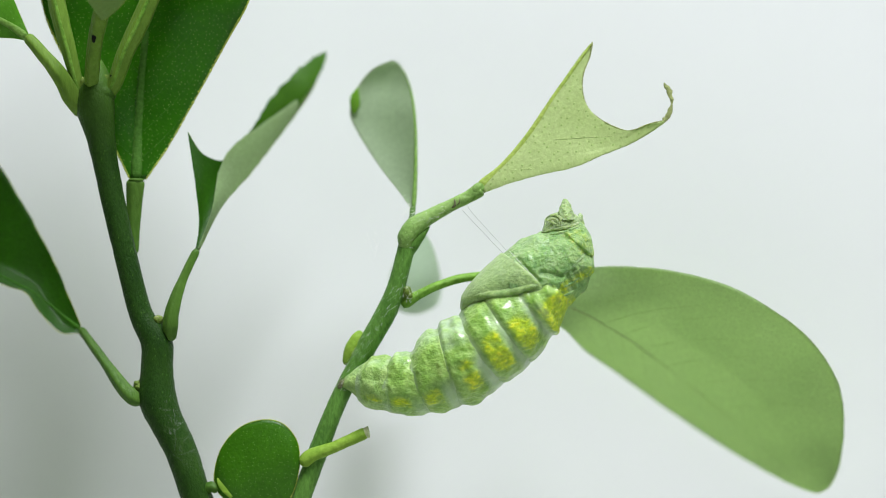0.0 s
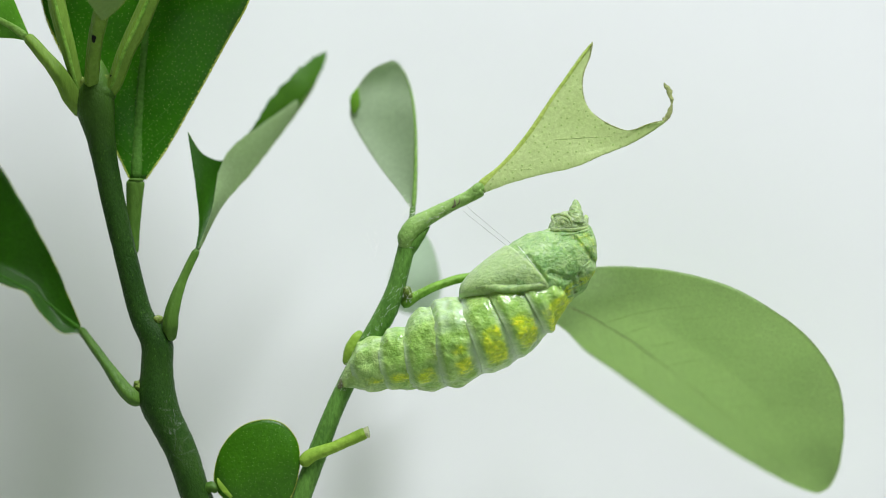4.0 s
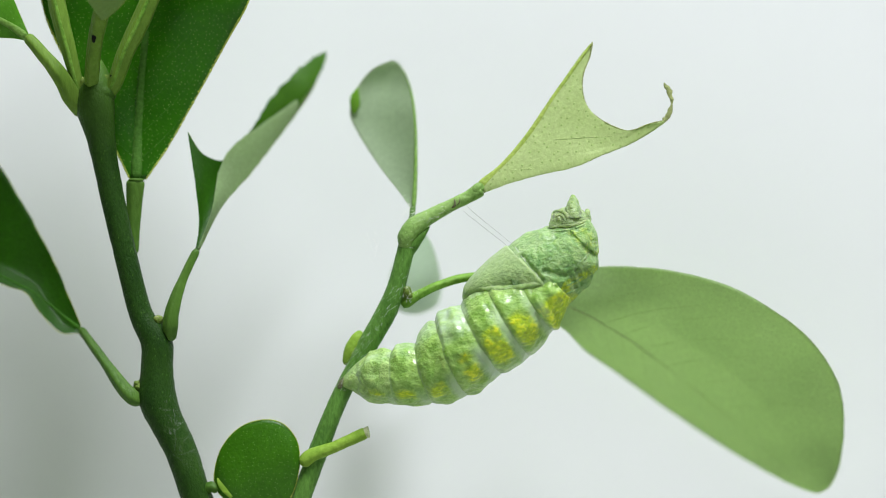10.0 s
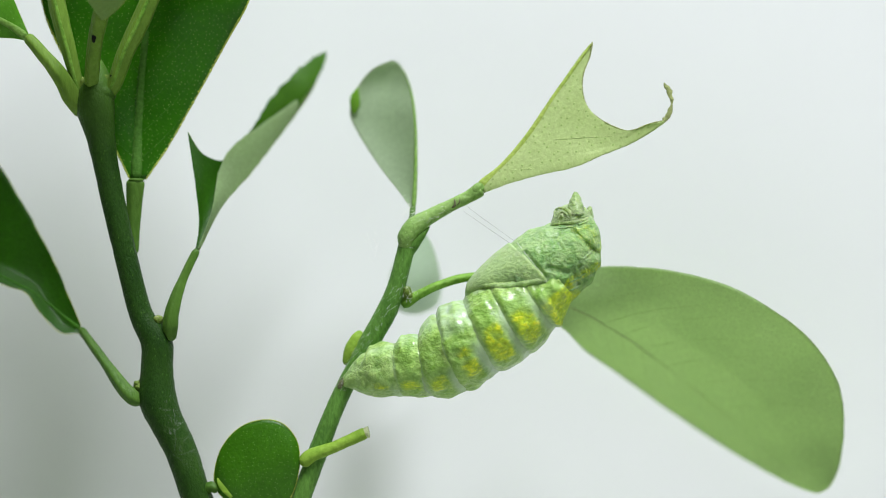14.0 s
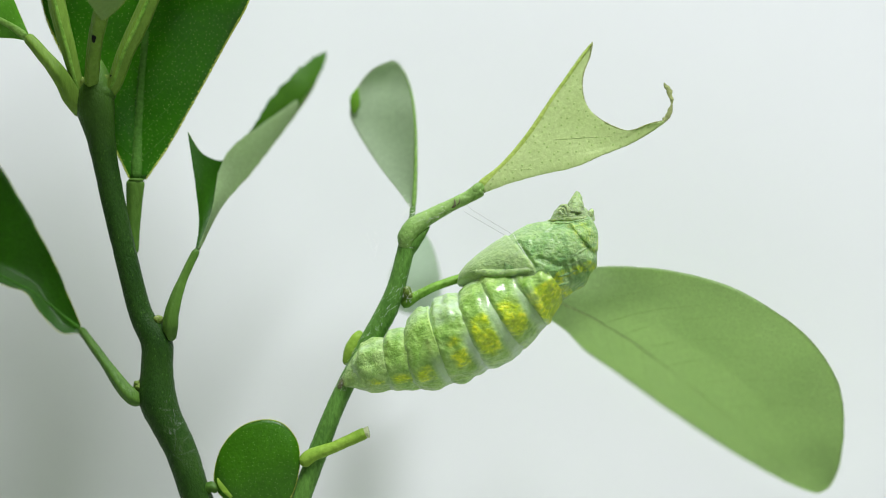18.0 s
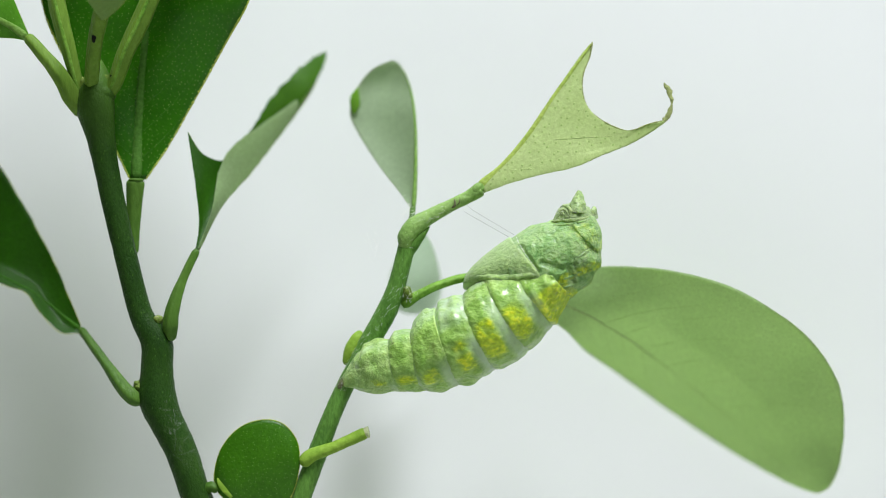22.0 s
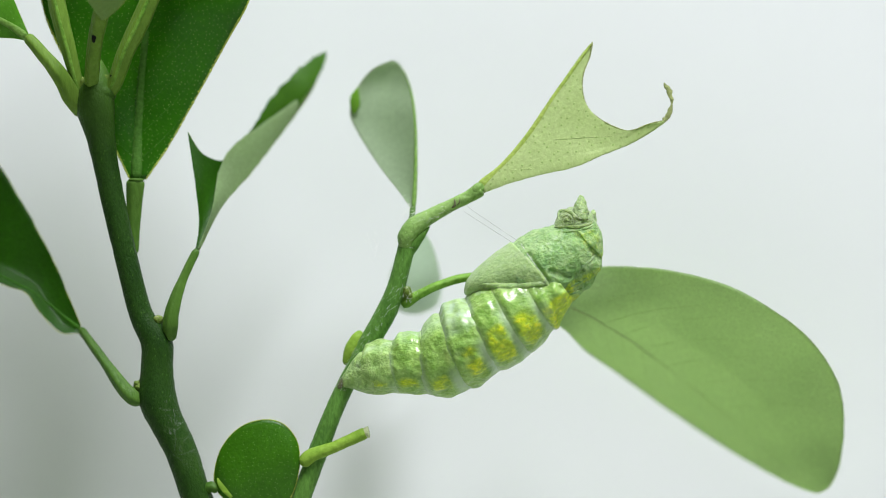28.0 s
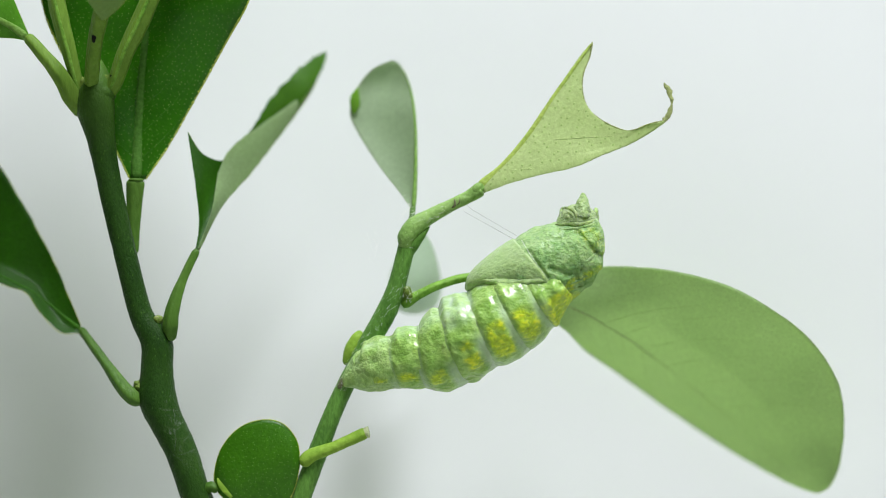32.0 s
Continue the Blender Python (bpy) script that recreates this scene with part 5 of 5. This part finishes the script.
    bend(rings[3], [
        (0, -0.52, -0.95, 3.1, -1, 0), (0.5, -0.21, -1.46, 0.2, 1, 3), (1, -0.73, -0.17, 4.9, -2, -1), (1.5, -0.89, 0.13, 2.8, -1, -7), (2, 0.32, -0.11, -2.8, -1, 8), (2.5, -0.27, 0.05, 1.9, 0, 5), (3, 0.12, -0.79, 0.5, 0, 5), (3.5, -1.80, 1.70, 5.3, 0, 5),
        (5.5, 0.32, -0.59, -0.1, 1, 6), (6, -0.96, 1.23, 1.7, -1, 1), (6.5, -2.10, 2.40, 2.0, 5, 9), (7, -1.62, -2.22, -12.0, -3, 8), (7.5, -0.51, -1.31, -3.6, -3, 1), (8, 0.27, -1.75, -1.7, 1, 6), (8.5, -0.37, 0.38, -0.8, -1, -3), (9, 0.00, -0.00, 0.0, 0, 0),
        (9.5, 0.14, -0.41, -0.7, 1, 2), (10, -0.13, -0.08, -1.2, 1, 0), (10.5, 0.10, -0.58, -1.9, 3, 3), (11, 0.06, -0.17, 0.1, 0, 0), (11.5, -0.32, -0.01, -0.9, 1, -2), (12, -0.76, 0.56, -3.2, 1, -6), (12.5, 0.25, -0.60, -3.4, 1, -2), (13, -0.60, 1.19, 0.4, 0, -3),
        (13.5, -0.90, 1.34, -1.3, -1, -6), (14, 0.02, 0.56, 0.2, 1, 0), (14.5, -0.54, 0.98, 0.4, -0, -3), (16.5, -2.28, 1.71, -4.7, 6, 7), (17, -1.38, -0.90, -9.0, -1, 6), (17.5, -0.88, 0.78, -1.3, -3, -3), (18, -1.32, 1.42, -0.0, -2, -3), (18.5, -0.06, 0.35, 0.7, 1, 3),
        (19, -1.19, 1.33, -0.8, 0, -6), (19.5, -0.55, 0.80, -6.2, 2, -7), (20, -0.19, 0.44, -3.1, -1, -0), (20.5, -1.20, 1.80, -1.4, -2, -2), (21, -1.48, 2.25, -2.5, -3, -4), (21.5, -0.89, 1.77, -0.2, 0, -3), (22, -0.71, 1.21, 0.6, -0, -3), (22.5, -1.38, 1.87, -2.0, 0, -6),
        (23, -0.58, 1.49, 0.2, 1, 1), (23.5, -2.05, 2.46, -2.8, 6, 5), (24, -1.32, 0.36, -8.0, 2, 8), (24.5, -0.80, 0.69, -2.6, -3, -2), (25, -0.08, 0.35, 0.6, 1, 3), (25.5, -0.87, 1.59, -0.7, 0, -4), (27.5, -0.11, 1.32, 1.9, 2, 1), (28, 0.14, 0.65, 2.2, 2, 2),
        (28.5, -0.09, 1.25, 1.6, 2, 0), (29, -0.05, 1.33, 1.9, 2, -0), (29.5, -0.27, 1.84, 0.5, 1, -2), (30, -0.26, 2.02, -0.3, 2, -2), (30.5, 0.01, 1.35, 2.2, 2, 1), (31, -0.34, 1.77, 0.4, 2, -2), (31.5, -0.51, 1.93, -0.5, 1, -4), (32, -0.05, 1.26, 1.8, 2, 1)])
    bend(rings[4], [
        (0, 0.01, -1.05, 1.0, -2, 0), (0.5, -0.08, -1.27, -2.9, 2, 5), (1, 0.08, -0.56, 4.1, -3, -2), (1.5, -0.01, -0.30, 1.8, -1, -10), (2, 0.07, 0.03, -2.0, -1, 12), (2.5, -0.15, -0.09, 1.8, 0, 7), (3, 0.04, -0.84, -1.2, 1, 8), (3.5, -1.36, 1.06, 10.9, 1, 7),
        (5.5, 0.03, -0.54, -2.3, 1, 9), (6, -0.92, 0.97, 4.8, -2, 2), (6.5, -1.68, 1.80, 9.0, 7, 13), (7, -1.80, -1.26, -12.0, -4, 12), (7.5, -0.41, -1.00, -3.0, -4, 2), (8, -0.00, -1.47, -5.4, 2, 9), (8.5, -0.28, 0.36, 0.7, -2, -5), (9, 0.00, -0.00, 0.0, 0, 0),
        (9.5, 0.04, -0.30, -1.4, 1, 3), (10, -0.12, 0.01, -0.8, 2, 0), (10.5, -0.07, -0.35, -2.4, 4, 5), (11, 0.03, -0.17, -0.1, 0, 0), (11.5, -0.34, 0.02, 0.3, 1, -2), (12, -1.02, 0.51, -1.4, 1, -9), (12.5, -0.08, -0.45, -3.3, 1, -3), (13, -0.75, 0.95, 3.2, 0, -4),
        (13.5, -1.15, 1.07, 2.0, -1, -9), (14, -0.15, 0.49, 1.4, 1, 0), (14.5, -0.62, 0.76, 3.1, -0, -4), (16.5, -2.09, 1.96, 5.1, 8, 11), (17, -1.38, -0.36, -7.0, -1, 9), (17.5, -0.42, 0.78, 2.1, -4, -4), (18, -0.87, 1.22, 4.9, -3, -4), (18.5, 0.33, 0.37, 2.3, 2, 4),
        (19, -0.79, 1.16, 3.6, 0, -8), (19.5, -0.54, 0.87, -1.5, 4, -10), (20, -0.06, 0.52, 0.7, -2, -0), (20.5, -0.92, 1.62, 4.7, -3, -3), (21, -1.28, 2.00, 4.6, -4, -5), (21.5, -0.51, 1.57, 5.2, 1, -4), (22, -0.29, 1.02, 4.5, -0, -4), (22.5, -1.05, 1.67, 4.5, 1, -9),
        (23, -0.14, 1.39, 5.2, 2, 2), (23.5, -1.59, 2.50, 7.7, 8, 8), (24, -1.26, 0.66, -2.0, 3, 11), (24.5, -0.17, 0.83, 2.4, -4, -2), (25, 0.29, 0.38, 2.1, 2, 4), (25.5, -0.34, 1.47, 4.5, 0, -5), (27.5, 0.05, 1.37, 3.5, 2, 1), (28, 0.21, 0.74, 2.0, 3, 2),
        (28.5, 0.04, 1.31, 2.8, 3, 1), (29, 0.14, 1.38, 3.7, 3, -0), (29.5, -0.06, 1.86, 4.7, 2, -2), (30, -0.04, 2.09, 4.1, 3, -3), (30.5, 0.23, 1.41, 4.0, 3, 1), (31, -0.11, 1.82, 4.6, 3, -3), (31.5, -0.31, 1.95, 4.2, 1, -5), (32, 0.07, 1.32, 3.6, 3, 1)])
    bend(rings[5], [
        (0, -0.29, -0.96, -2.9, -2, 1), (0.5, -0.54, -1.02, -5.3, 3, 6), (1, -0.10, -0.57, -0.7, -4, -3), (1.5, -0.38, -0.15, -4.0, -1, -13), (2, -0.20, -0.12, -1.1, -2, 16), (2.5, -0.33, -0.31, 0.8, 0, 10), (3, -0.30, -0.86, -2.4, 1, 10), (3.5, -1.03, 0.18, 10.2, 1, 9),
        (5.5, -0.26, -0.47, -2.6, 2, 12), (6, -0.65, 0.59, 5.8, -3, 3), (6.5, -1.08, 0.24, 15.0, 10, 17), (7, -1.38, -1.44, -5.0, -6, 16), (7.5, -0.56, -0.83, -2.3, -6, 2), (8, -0.47, -1.20, -5.8, 2, 12), (8.5, -0.13, 0.34, 1.0, -2, -6), (9, 0.00, -0.00, 0.0, 0, 0),
        (9.5, -0.09, -0.27, -1.0, 1, 4), (10, -0.17, 0.03, -0.1, 2, 0), (10.5, -0.22, -0.31, -1.5, 5, 6), (11, 0.01, -0.16, -0.0, 0, 0), (11.5, -0.19, -0.01, 1.0, 1, -3), (12, -0.92, 0.56, 0.2, 1, -12), (12.5, -0.15, -0.30, -1.9, 1, -4), (13, -0.47, 0.67, 4.3, 0, -5),
        (13.5, -0.93, 0.84, 3.4, -1, -12), (14, -0.04, 0.29, 2.2, 2, 1), (14.5, -0.42, 0.47, 4.0, -0, -5), (16.5, -1.88, 1.03, 10.7, 11, 14), (17, -0.96, -0.72, 0.0, -2, 12), (17.5, -0.36, 0.50, 2.1, -5, -6), (18, -0.76, 0.65, 5.4, -4, -6), (18.5, 0.23, 0.03, 1.6, 2, 5),
        (19, -0.64, 0.77, 3.8, 0, -10), (19.5, -0.71, 0.60, 0.4, 5, -13), (20, -0.21, 0.12, 2.0, -3, -0), (20.5, -0.82, 0.97, 6.2, -4, -4), (21, -1.12, 1.35, 6.6, -6, -7), (21.5, -0.43, 0.91, 6.2, 1, -6), (22, -0.23, 0.52, 4.6, -0, -6), (22.5, -0.84, 1.10, 5.9, 1, -11),
        (23, -0.07, 0.75, 5.9, 2, 2), (23.5, -1.26, 1.43, 12.0, 11, 10), (24, -0.72, -0.06, 5.0, 3, 15), (24.5, -0.02, 0.48, 3.0, -5, -3), (25, 0.17, 0.05, 1.3, 2, 6), (25.5, -0.14, 0.99, 5.0, 0, -7), (27.5, 0.12, 0.90, 4.4, 3, 1), (28, 0.09, 0.37, 2.5, 4, 3),
        (28.5, 0.05, 0.91, 3.8, 4, 1), (29, 0.25, 0.91, 4.7, 4, -0), (29.5, 0.22, 1.27, 6.7, 2, -3), (30, 0.26, 1.58, 6.3, 4, -4), (30.5, 0.28, 0.87, 4.9, 4, 2), (31, 0.19, 1.25, 6.6, 4, -4), (31.5, -0.06, 1.40, 6.7, 2, -7), (32, 0.18, 0.85, 4.7, 4, 2)])
    bend(rings[6], [
        (0, -0.33, -0.74, -2.7, -2, 1), (0.5, -0.60, -0.82, -4.2, 3, 7), (1, -0.03, -0.40, -2.0, -4, -3), (1.5, -0.54, 0.39, -3.1, -1, -15), (2, -0.17, -0.07, -0.8, -2, 17), (2.5, -0.31, -0.28, 1.0, 0, 11), (3, -0.28, -0.69, -2.5, 1, 11), (3.5, -0.83, -0.16, 7.8, 1, 10),
        (5.5, -0.33, -0.44, -2.0, 2, 14), (6, -0.47, 0.30, 5.2, -3, 3), (6.5, -0.36, -0.60, 13.0, 11, 19), (7, -0.90, -1.20, -3.0, -6, 18), (7.5, -0.69, -0.86, -1.9, -6, 3), (8, -0.68, -1.09, -4.2, 2, 14), (8.5, -0.07, 0.34, 0.3, -2, -7), (9, 0.00, -0.00, 0.0, 0, 0),
        (9.5, -0.14, -0.29, -0.5, 2, 5), (10, -0.14, 0.00, 0.4, 2, 0), (10.5, -0.30, -0.31, -0.5, 5, 7), (11, 0.15, -0.19, -1.3, 0, 0), (11.5, -0.07, -0.03, 0.1, 2, -3), (12, -0.72, 0.72, 0.4, 1, -14), (12.5, -0.04, -0.22, -2.1, 1, -4), (13, -0.22, 0.52, 3.0, 0, -6),
        (13.5, -0.67, 0.85, 2.8, -1, -13), (14, 0.08, 0.23, 1.5, 2, 1), (14.5, -0.17, 0.32, 2.3, -0, -6), (16.5, -1.73, 0.34, 10.4, 12, 16), (17, -0.48, -0.72, 0.0, -2, 14), (17.5, -0.34, 0.62, 1.9, -6, -7), (18, -0.73, 0.64, 5.9, -4, -6), (18.5, 0.10, 0.03, 1.4, 2, 6),
        (19, -0.51, 0.89, 3.4, 0, -12), (19.5, -0.59, 0.89, 1.0, 5, -15), (20, -0.13, 0.18, 2.3, -3, -0), (20.5, -0.81, 0.95, 7.9, -4, -4), (21, -1.14, 1.37, 9.3, -6, -8), (21.5, -0.40, 0.85, 6.8, 1, -6), (22, -0.16, 0.51, 4.4, -0, -6), (22.5, -0.70, 1.12, 5.9, 1, -13),
        (23, -0.04, 0.61, 5.9, 3, 3), (23.5, -1.19, 0.83, 11.5, 12, 11), (24, -0.24, -0.30, 3.0, 4, 16), (24.5, -0.02, 0.50, 1.9, -5, -4), (25, 0.07, 0.09, 0.9, 2, 6), (25.5, -0.07, 0.97, 4.3, 0, -8), (27.5, 0.11, 0.74, 4.7, 3, 1), (28, 0.06, 0.26, 3.3, 4, 4),
        (28.5, 0.04, 0.75, 4.7, 4, 1), (29, 0.21, 0.71, 5.0, 4, -0), (29.5, 0.22, 0.99, 6.3, 3, -3), (30, 0.23, 1.29, 6.5, 4, -4), (30.5, 0.21, 0.65, 5.2, 4, 2), (31, 0.18, 0.96, 6.5, 4, -4), (31.5, 0.03, 1.09, 6.4, 2, -8), (32, 0.15, 0.62, 4.9, 4, 2)])
    bend(rings[7], [
        (0, -0.34, -0.65, -2.1, -3, 1), (0.5, -0.60, -0.82, -3.1, 3, 8), (1, 0.01, -0.22, -2.5, -4, -3), (1.5, -0.65, 0.79, -1.4, -1, -16), (2, -0.11, -0.07, -0.7, -2, 18), (2.5, -0.25, -0.29, 1.4, 0, 11), (3, -0.28, -0.55, -2.6, 1, 12), (3.5, -0.58, -0.30, 6.5, 1, 11),
        (5.5, -0.38, -0.48, -1.6, 2, 14), (6, -0.24, 0.07, 5.0, -3, 3), (6.5, -1.67, -0.26, 14.2, 11, 20), (7, -2.28, -2.10, 1.6, -7, 19), (7.5, -0.82, -0.92, -1.7, -7, 3), (8, -0.86, -1.14, -3.1, 3, 14), (8.5, -0.05, 0.43, -0.4, -2, -7), (9, 0.00, -0.00, 0.0, 0, 0),
        (9.5, -0.16, -0.36, -0.1, 2, 5), (10, -0.08, -0.06, 0.9, 3, 0), (10.5, -0.32, -0.40, 0.4, 6, 7), (11, 0.20, -0.11, -2.7, 0, 0), (11.5, -0.00, 0.04, -0.8, 2, -3), (12, -0.52, 0.90, 0.5, 1, -14), (12.5, 0.02, -0.12, -2.8, 1, -4), (13, -0.01, 0.52, 1.8, 0, -6),
        (13.5, -0.42, 0.96, 2.3, -1, -14), (14, 0.19, 0.23, 0.9, 2, 1), (14.5, 0.02, 0.34, 0.6, -0, -6), (16.5, -1.44, -0.30, 10.3, 12, 17), (17, -1.44, -1.18, 0.4, -2, 15), (17.5, -0.30, 0.78, 2.0, -6, -7), (18, -0.60, 0.62, 6.9, -5, -6), (18.5, 0.00, 0.04, 1.6, 3, 6),
        (19, -0.36, 1.08, 3.4, 0, -12), (19.5, -0.45, 1.18, 1.5, 6, -16), (20, -0.01, 0.22, 2.7, -3, -0), (20.5, -0.61, 0.80, 10.3, -5, -5), (21, -0.92, 1.17, 12.8, -6, -8), (21.5, -0.24, 0.77, 7.9, 1, -7), (22, -0.03, 0.55, 4.7, -0, -7), (22.5, -0.48, 1.18, 6.5, 1, -13),
        (23, 0.08, 0.48, 6.4, 3, 3), (23.5, -0.96, 0.29, 11.6, 13, 12), (24, -1.24, -0.62, 4.5, 4, 17), (24.5, -0.04, 0.62, 1.1, -6, -4), (25, -0.01, 0.15, 0.9, 3, 7), (25.5, 0.03, 1.05, 4.1, 0, -8), (27.5, 0.19, 0.57, 5.3, 4, 2), (28, 0.11, 0.09, 4.3, 5, 4),
        (28.5, 0.15, 0.52, 5.8, 5, 1), (29, 0.26, 0.50, 5.5, 4, -1), (29.5, 0.29, 0.77, 6.3, 3, -3), (30, 0.29, 1.01, 7.1, 4, -4), (30.5, 0.24, 0.43, 5.7, 5, 2), (31, 0.25, 0.73, 6.7, 4, -4), (31.5, 0.18, 0.86, 6.4, 2, -8), (32, 0.20, 0.39, 5.2, 5, 2)])
    bend(thorax, [
        (0, -0.45, -0.63, -2.1, -3, 1), (0.5, -0.75, -0.79, -3.1, 3, 8), (1, -0.11, -0.20, -2.5, -4, -3), (1.5, -0.71, 0.80, -1.4, -1, -16), (2, -0.15, -0.06, -0.7, -2, 18), (2.5, -0.18, -0.30, 1.4, 0, 11), (3, -0.41, -0.52, -2.6, 1, 12), (3.5, -0.28, -0.37, 6.5, 1, 11),
        (5.5, -0.46, -0.47, -1.6, 2, 14), (6, 0.00, 0.01, 5.0, -3, 3), (6.5, -1.01, -0.47, 14.2, 11, 20), (7, -2.20, -2.12, 1.6, -7, 19), (7.5, -0.90, -0.91, -1.7, -7, 3), (8, -1.01, -1.11, -3.1, 3, 14), (8.5, -0.07, 0.43, -0.4, -2, -7), (9, 0.00, -0.00, 0.0, 0, 0),
        (9.5, -0.17, -0.36, -0.1, 2, 5), (10, -0.04, -0.07, 0.9, 3, 0), (10.5, -0.30, -0.40, 0.4, 6, 7), (11, 0.07, -0.09, -2.7, 0, 0), (11.5, -0.04, 0.05, -0.8, 2, -3), (12, -0.49, 0.90, 0.5, 1, -14), (12.5, -0.12, -0.09, -2.8, 1, -4), (13, 0.08, 0.50, 1.8, 0, -6),
        (13.5, -0.31, 0.94, 2.3, -1, -14), (14, 0.23, 0.22, 0.9, 2, 1), (14.5, 0.05, 0.34, 0.6, -0, -6), (16.5, -0.95, -0.44, 10.3, 12, 17), (17, -1.42, -1.18, 0.4, -2, 15), (17.5, -0.21, 0.76, 2.0, -6, -7), (18, -0.27, 0.54, 6.9, -5, -6), (18.5, 0.08, 0.02, 1.6, 3, 6),
        (19, -0.20, 1.04, 3.4, 0, -12), (19.5, -0.38, 1.17, 1.5, 6, -16), (20, 0.12, 0.20, 2.7, -3, -0), (20.5, -0.13, 0.66, 10.3, -5, -5), (21, -0.32, 0.98, 12.8, -6, -8), (21.5, 0.14, 0.67, 7.9, 1, -7), (22, 0.19, 0.50, 4.7, -0, -7), (22.5, -0.17, 1.10, 6.5, 1, -13),
        (23, 0.39, 0.40, 6.4, 3, 3), (23.5, -0.41, 0.12, 11.6, 13, 12), (24, -1.03, -0.67, 4.5, 4, 17), (24.5, 0.01, 0.61, 1.1, -6, -4), (25, 0.03, 0.14, 0.9, 3, 7), (25.5, 0.22, 1.00, 4.1, 0, -8), (27.5, 0.45, 0.51, 5.3, 4, 2), (28, 0.32, 0.04, 4.3, 5, 4),
        (28.5, 0.42, 0.46, 5.8, 5, 1), (29, 0.52, 0.43, 5.5, 4, -1), (29.5, 0.59, 0.69, 6.3, 3, -3), (30, 0.63, 0.92, 7.1, 4, -4), (30.5, 0.51, 0.36, 5.7, 5, 2), (31, 0.57, 0.64, 6.7, 4, -4), (31.5, 0.48, 0.78, 6.4, 2, -8), (32, 0.45, 0.33, 5.2, 5, 2)])
    for strand in strands:
        bend(strand, [
        (0, 0.00, -0.00, 8.3, 0, 0), (0.5, 0.00, -0.00, 12.0, 0, 0), (1, 0.00, -0.00, 3.8, 0, 0), (1.5, 0.00, -0.00, 0.4, 0, 0), (2, 0.00, -0.00, 1.8, 0, 0), (2.5, 0.00, -0.00, 2.1, 0, 0), (3, 0.00, -0.00, 7.8, 0, 0), (3.5, 0.00, -0.00, -0.7, 0, 0),
        (5.5, 0.00, -0.00, 7.2, 0, 0), (6, 0.00, -0.00, -4.0, 0, 0), (6.5, 0.00, -0.00, -1.5, 0, 0), (7, 0.00, -0.00, 25.8, 0, 0), (7.5, 0.00, -0.00, 12.8, 0, 0), (8, 0.00, -0.00, 15.4, 0, 0), (8.5, 0.00, -0.00, -2.3, 0, 0), (9, 0.00, -0.00, 0.0, 0, 0),
        (9.5, 0.00, -0.00, 3.5, 0, 0), (10, 0.00, -0.00, 0.1, 0, 0), (10.5, 0.00, -0.00, 4.2, 0, 0), (11, 0.00, -0.00, 2.1, 0, 0), (11.5, 0.00, -0.00, 0.6, 0, 0), (12, 0.00, -0.00, -3.7, 0, 0), (12.5, 0.00, -0.00, 3.5, 0, 0), (13, 0.00, -0.00, -5.5, 0, 0),
        (13.5, 0.00, -0.00, -7.0, 0, 0), (14, 0.00, -0.00, -3.6, 0, 0), (14.5, 0.00, -0.00, -3.1, 0, 0), (16.5, 0.00, -0.00, 1.2, 0, 0), (17, 0.00, -0.00, 16.7, 0, 0), (17.5, 0.00, -0.00, -5.9, 0, 0), (18, 0.00, -0.00, -8.0, 0, 0), (18.5, 0.00, -0.00, -1.9, 0, 0),
        (19, 0.00, -0.00, -9.6, 0, 0), (19.5, 0.00, -0.00, -7.8, 0, 0), (20, 0.00, -0.00, -4.2, 0, 0), (20.5, 0.00, -0.00, -12.9, 0, 0), (21, 0.00, -0.00, -17.2, 0, 0), (21.5, 0.00, -0.00, -12.4, 0, 0), (22, 0.00, -0.00, -8.5, 0, 0), (22.5, 0.00, -0.00, -13.2, 0, 0),
        (23, 0.00, -0.00, -10.2, 0, 0), (23.5, 0.00, -0.00, -7.9, 0, 0), (24, 0.00, -0.00, 8.1, 0, 0), (24.5, 0.00, -0.00, -5.4, 0, 0), (25, 0.00, -0.00, -1.8, 0, 0), (25.5, 0.00, -0.00, -12.3, 0, 0), (27.5, 0.00, -0.00, -10.5, 0, 0), (28, 0.00, -0.00, -5.5, 0, 0),
        (28.5, 0.00, -0.00, -10.3, 0, 0), (29, 0.00, -0.00, -10.4, 0, 0), (29.5, 0.00, -0.00, -13.4, 0, 0), (30, 0.00, -0.00, -16.1, 0, 0), (30.5, 0.00, -0.00, -9.9, 0, 0), (31, 0.00, -0.00, -13.3, 0, 0), (31.5, 0.00, -0.00, -13.7, 0, 0), (32, 0.00, -0.00, -9.1, 0, 0)])


motions()
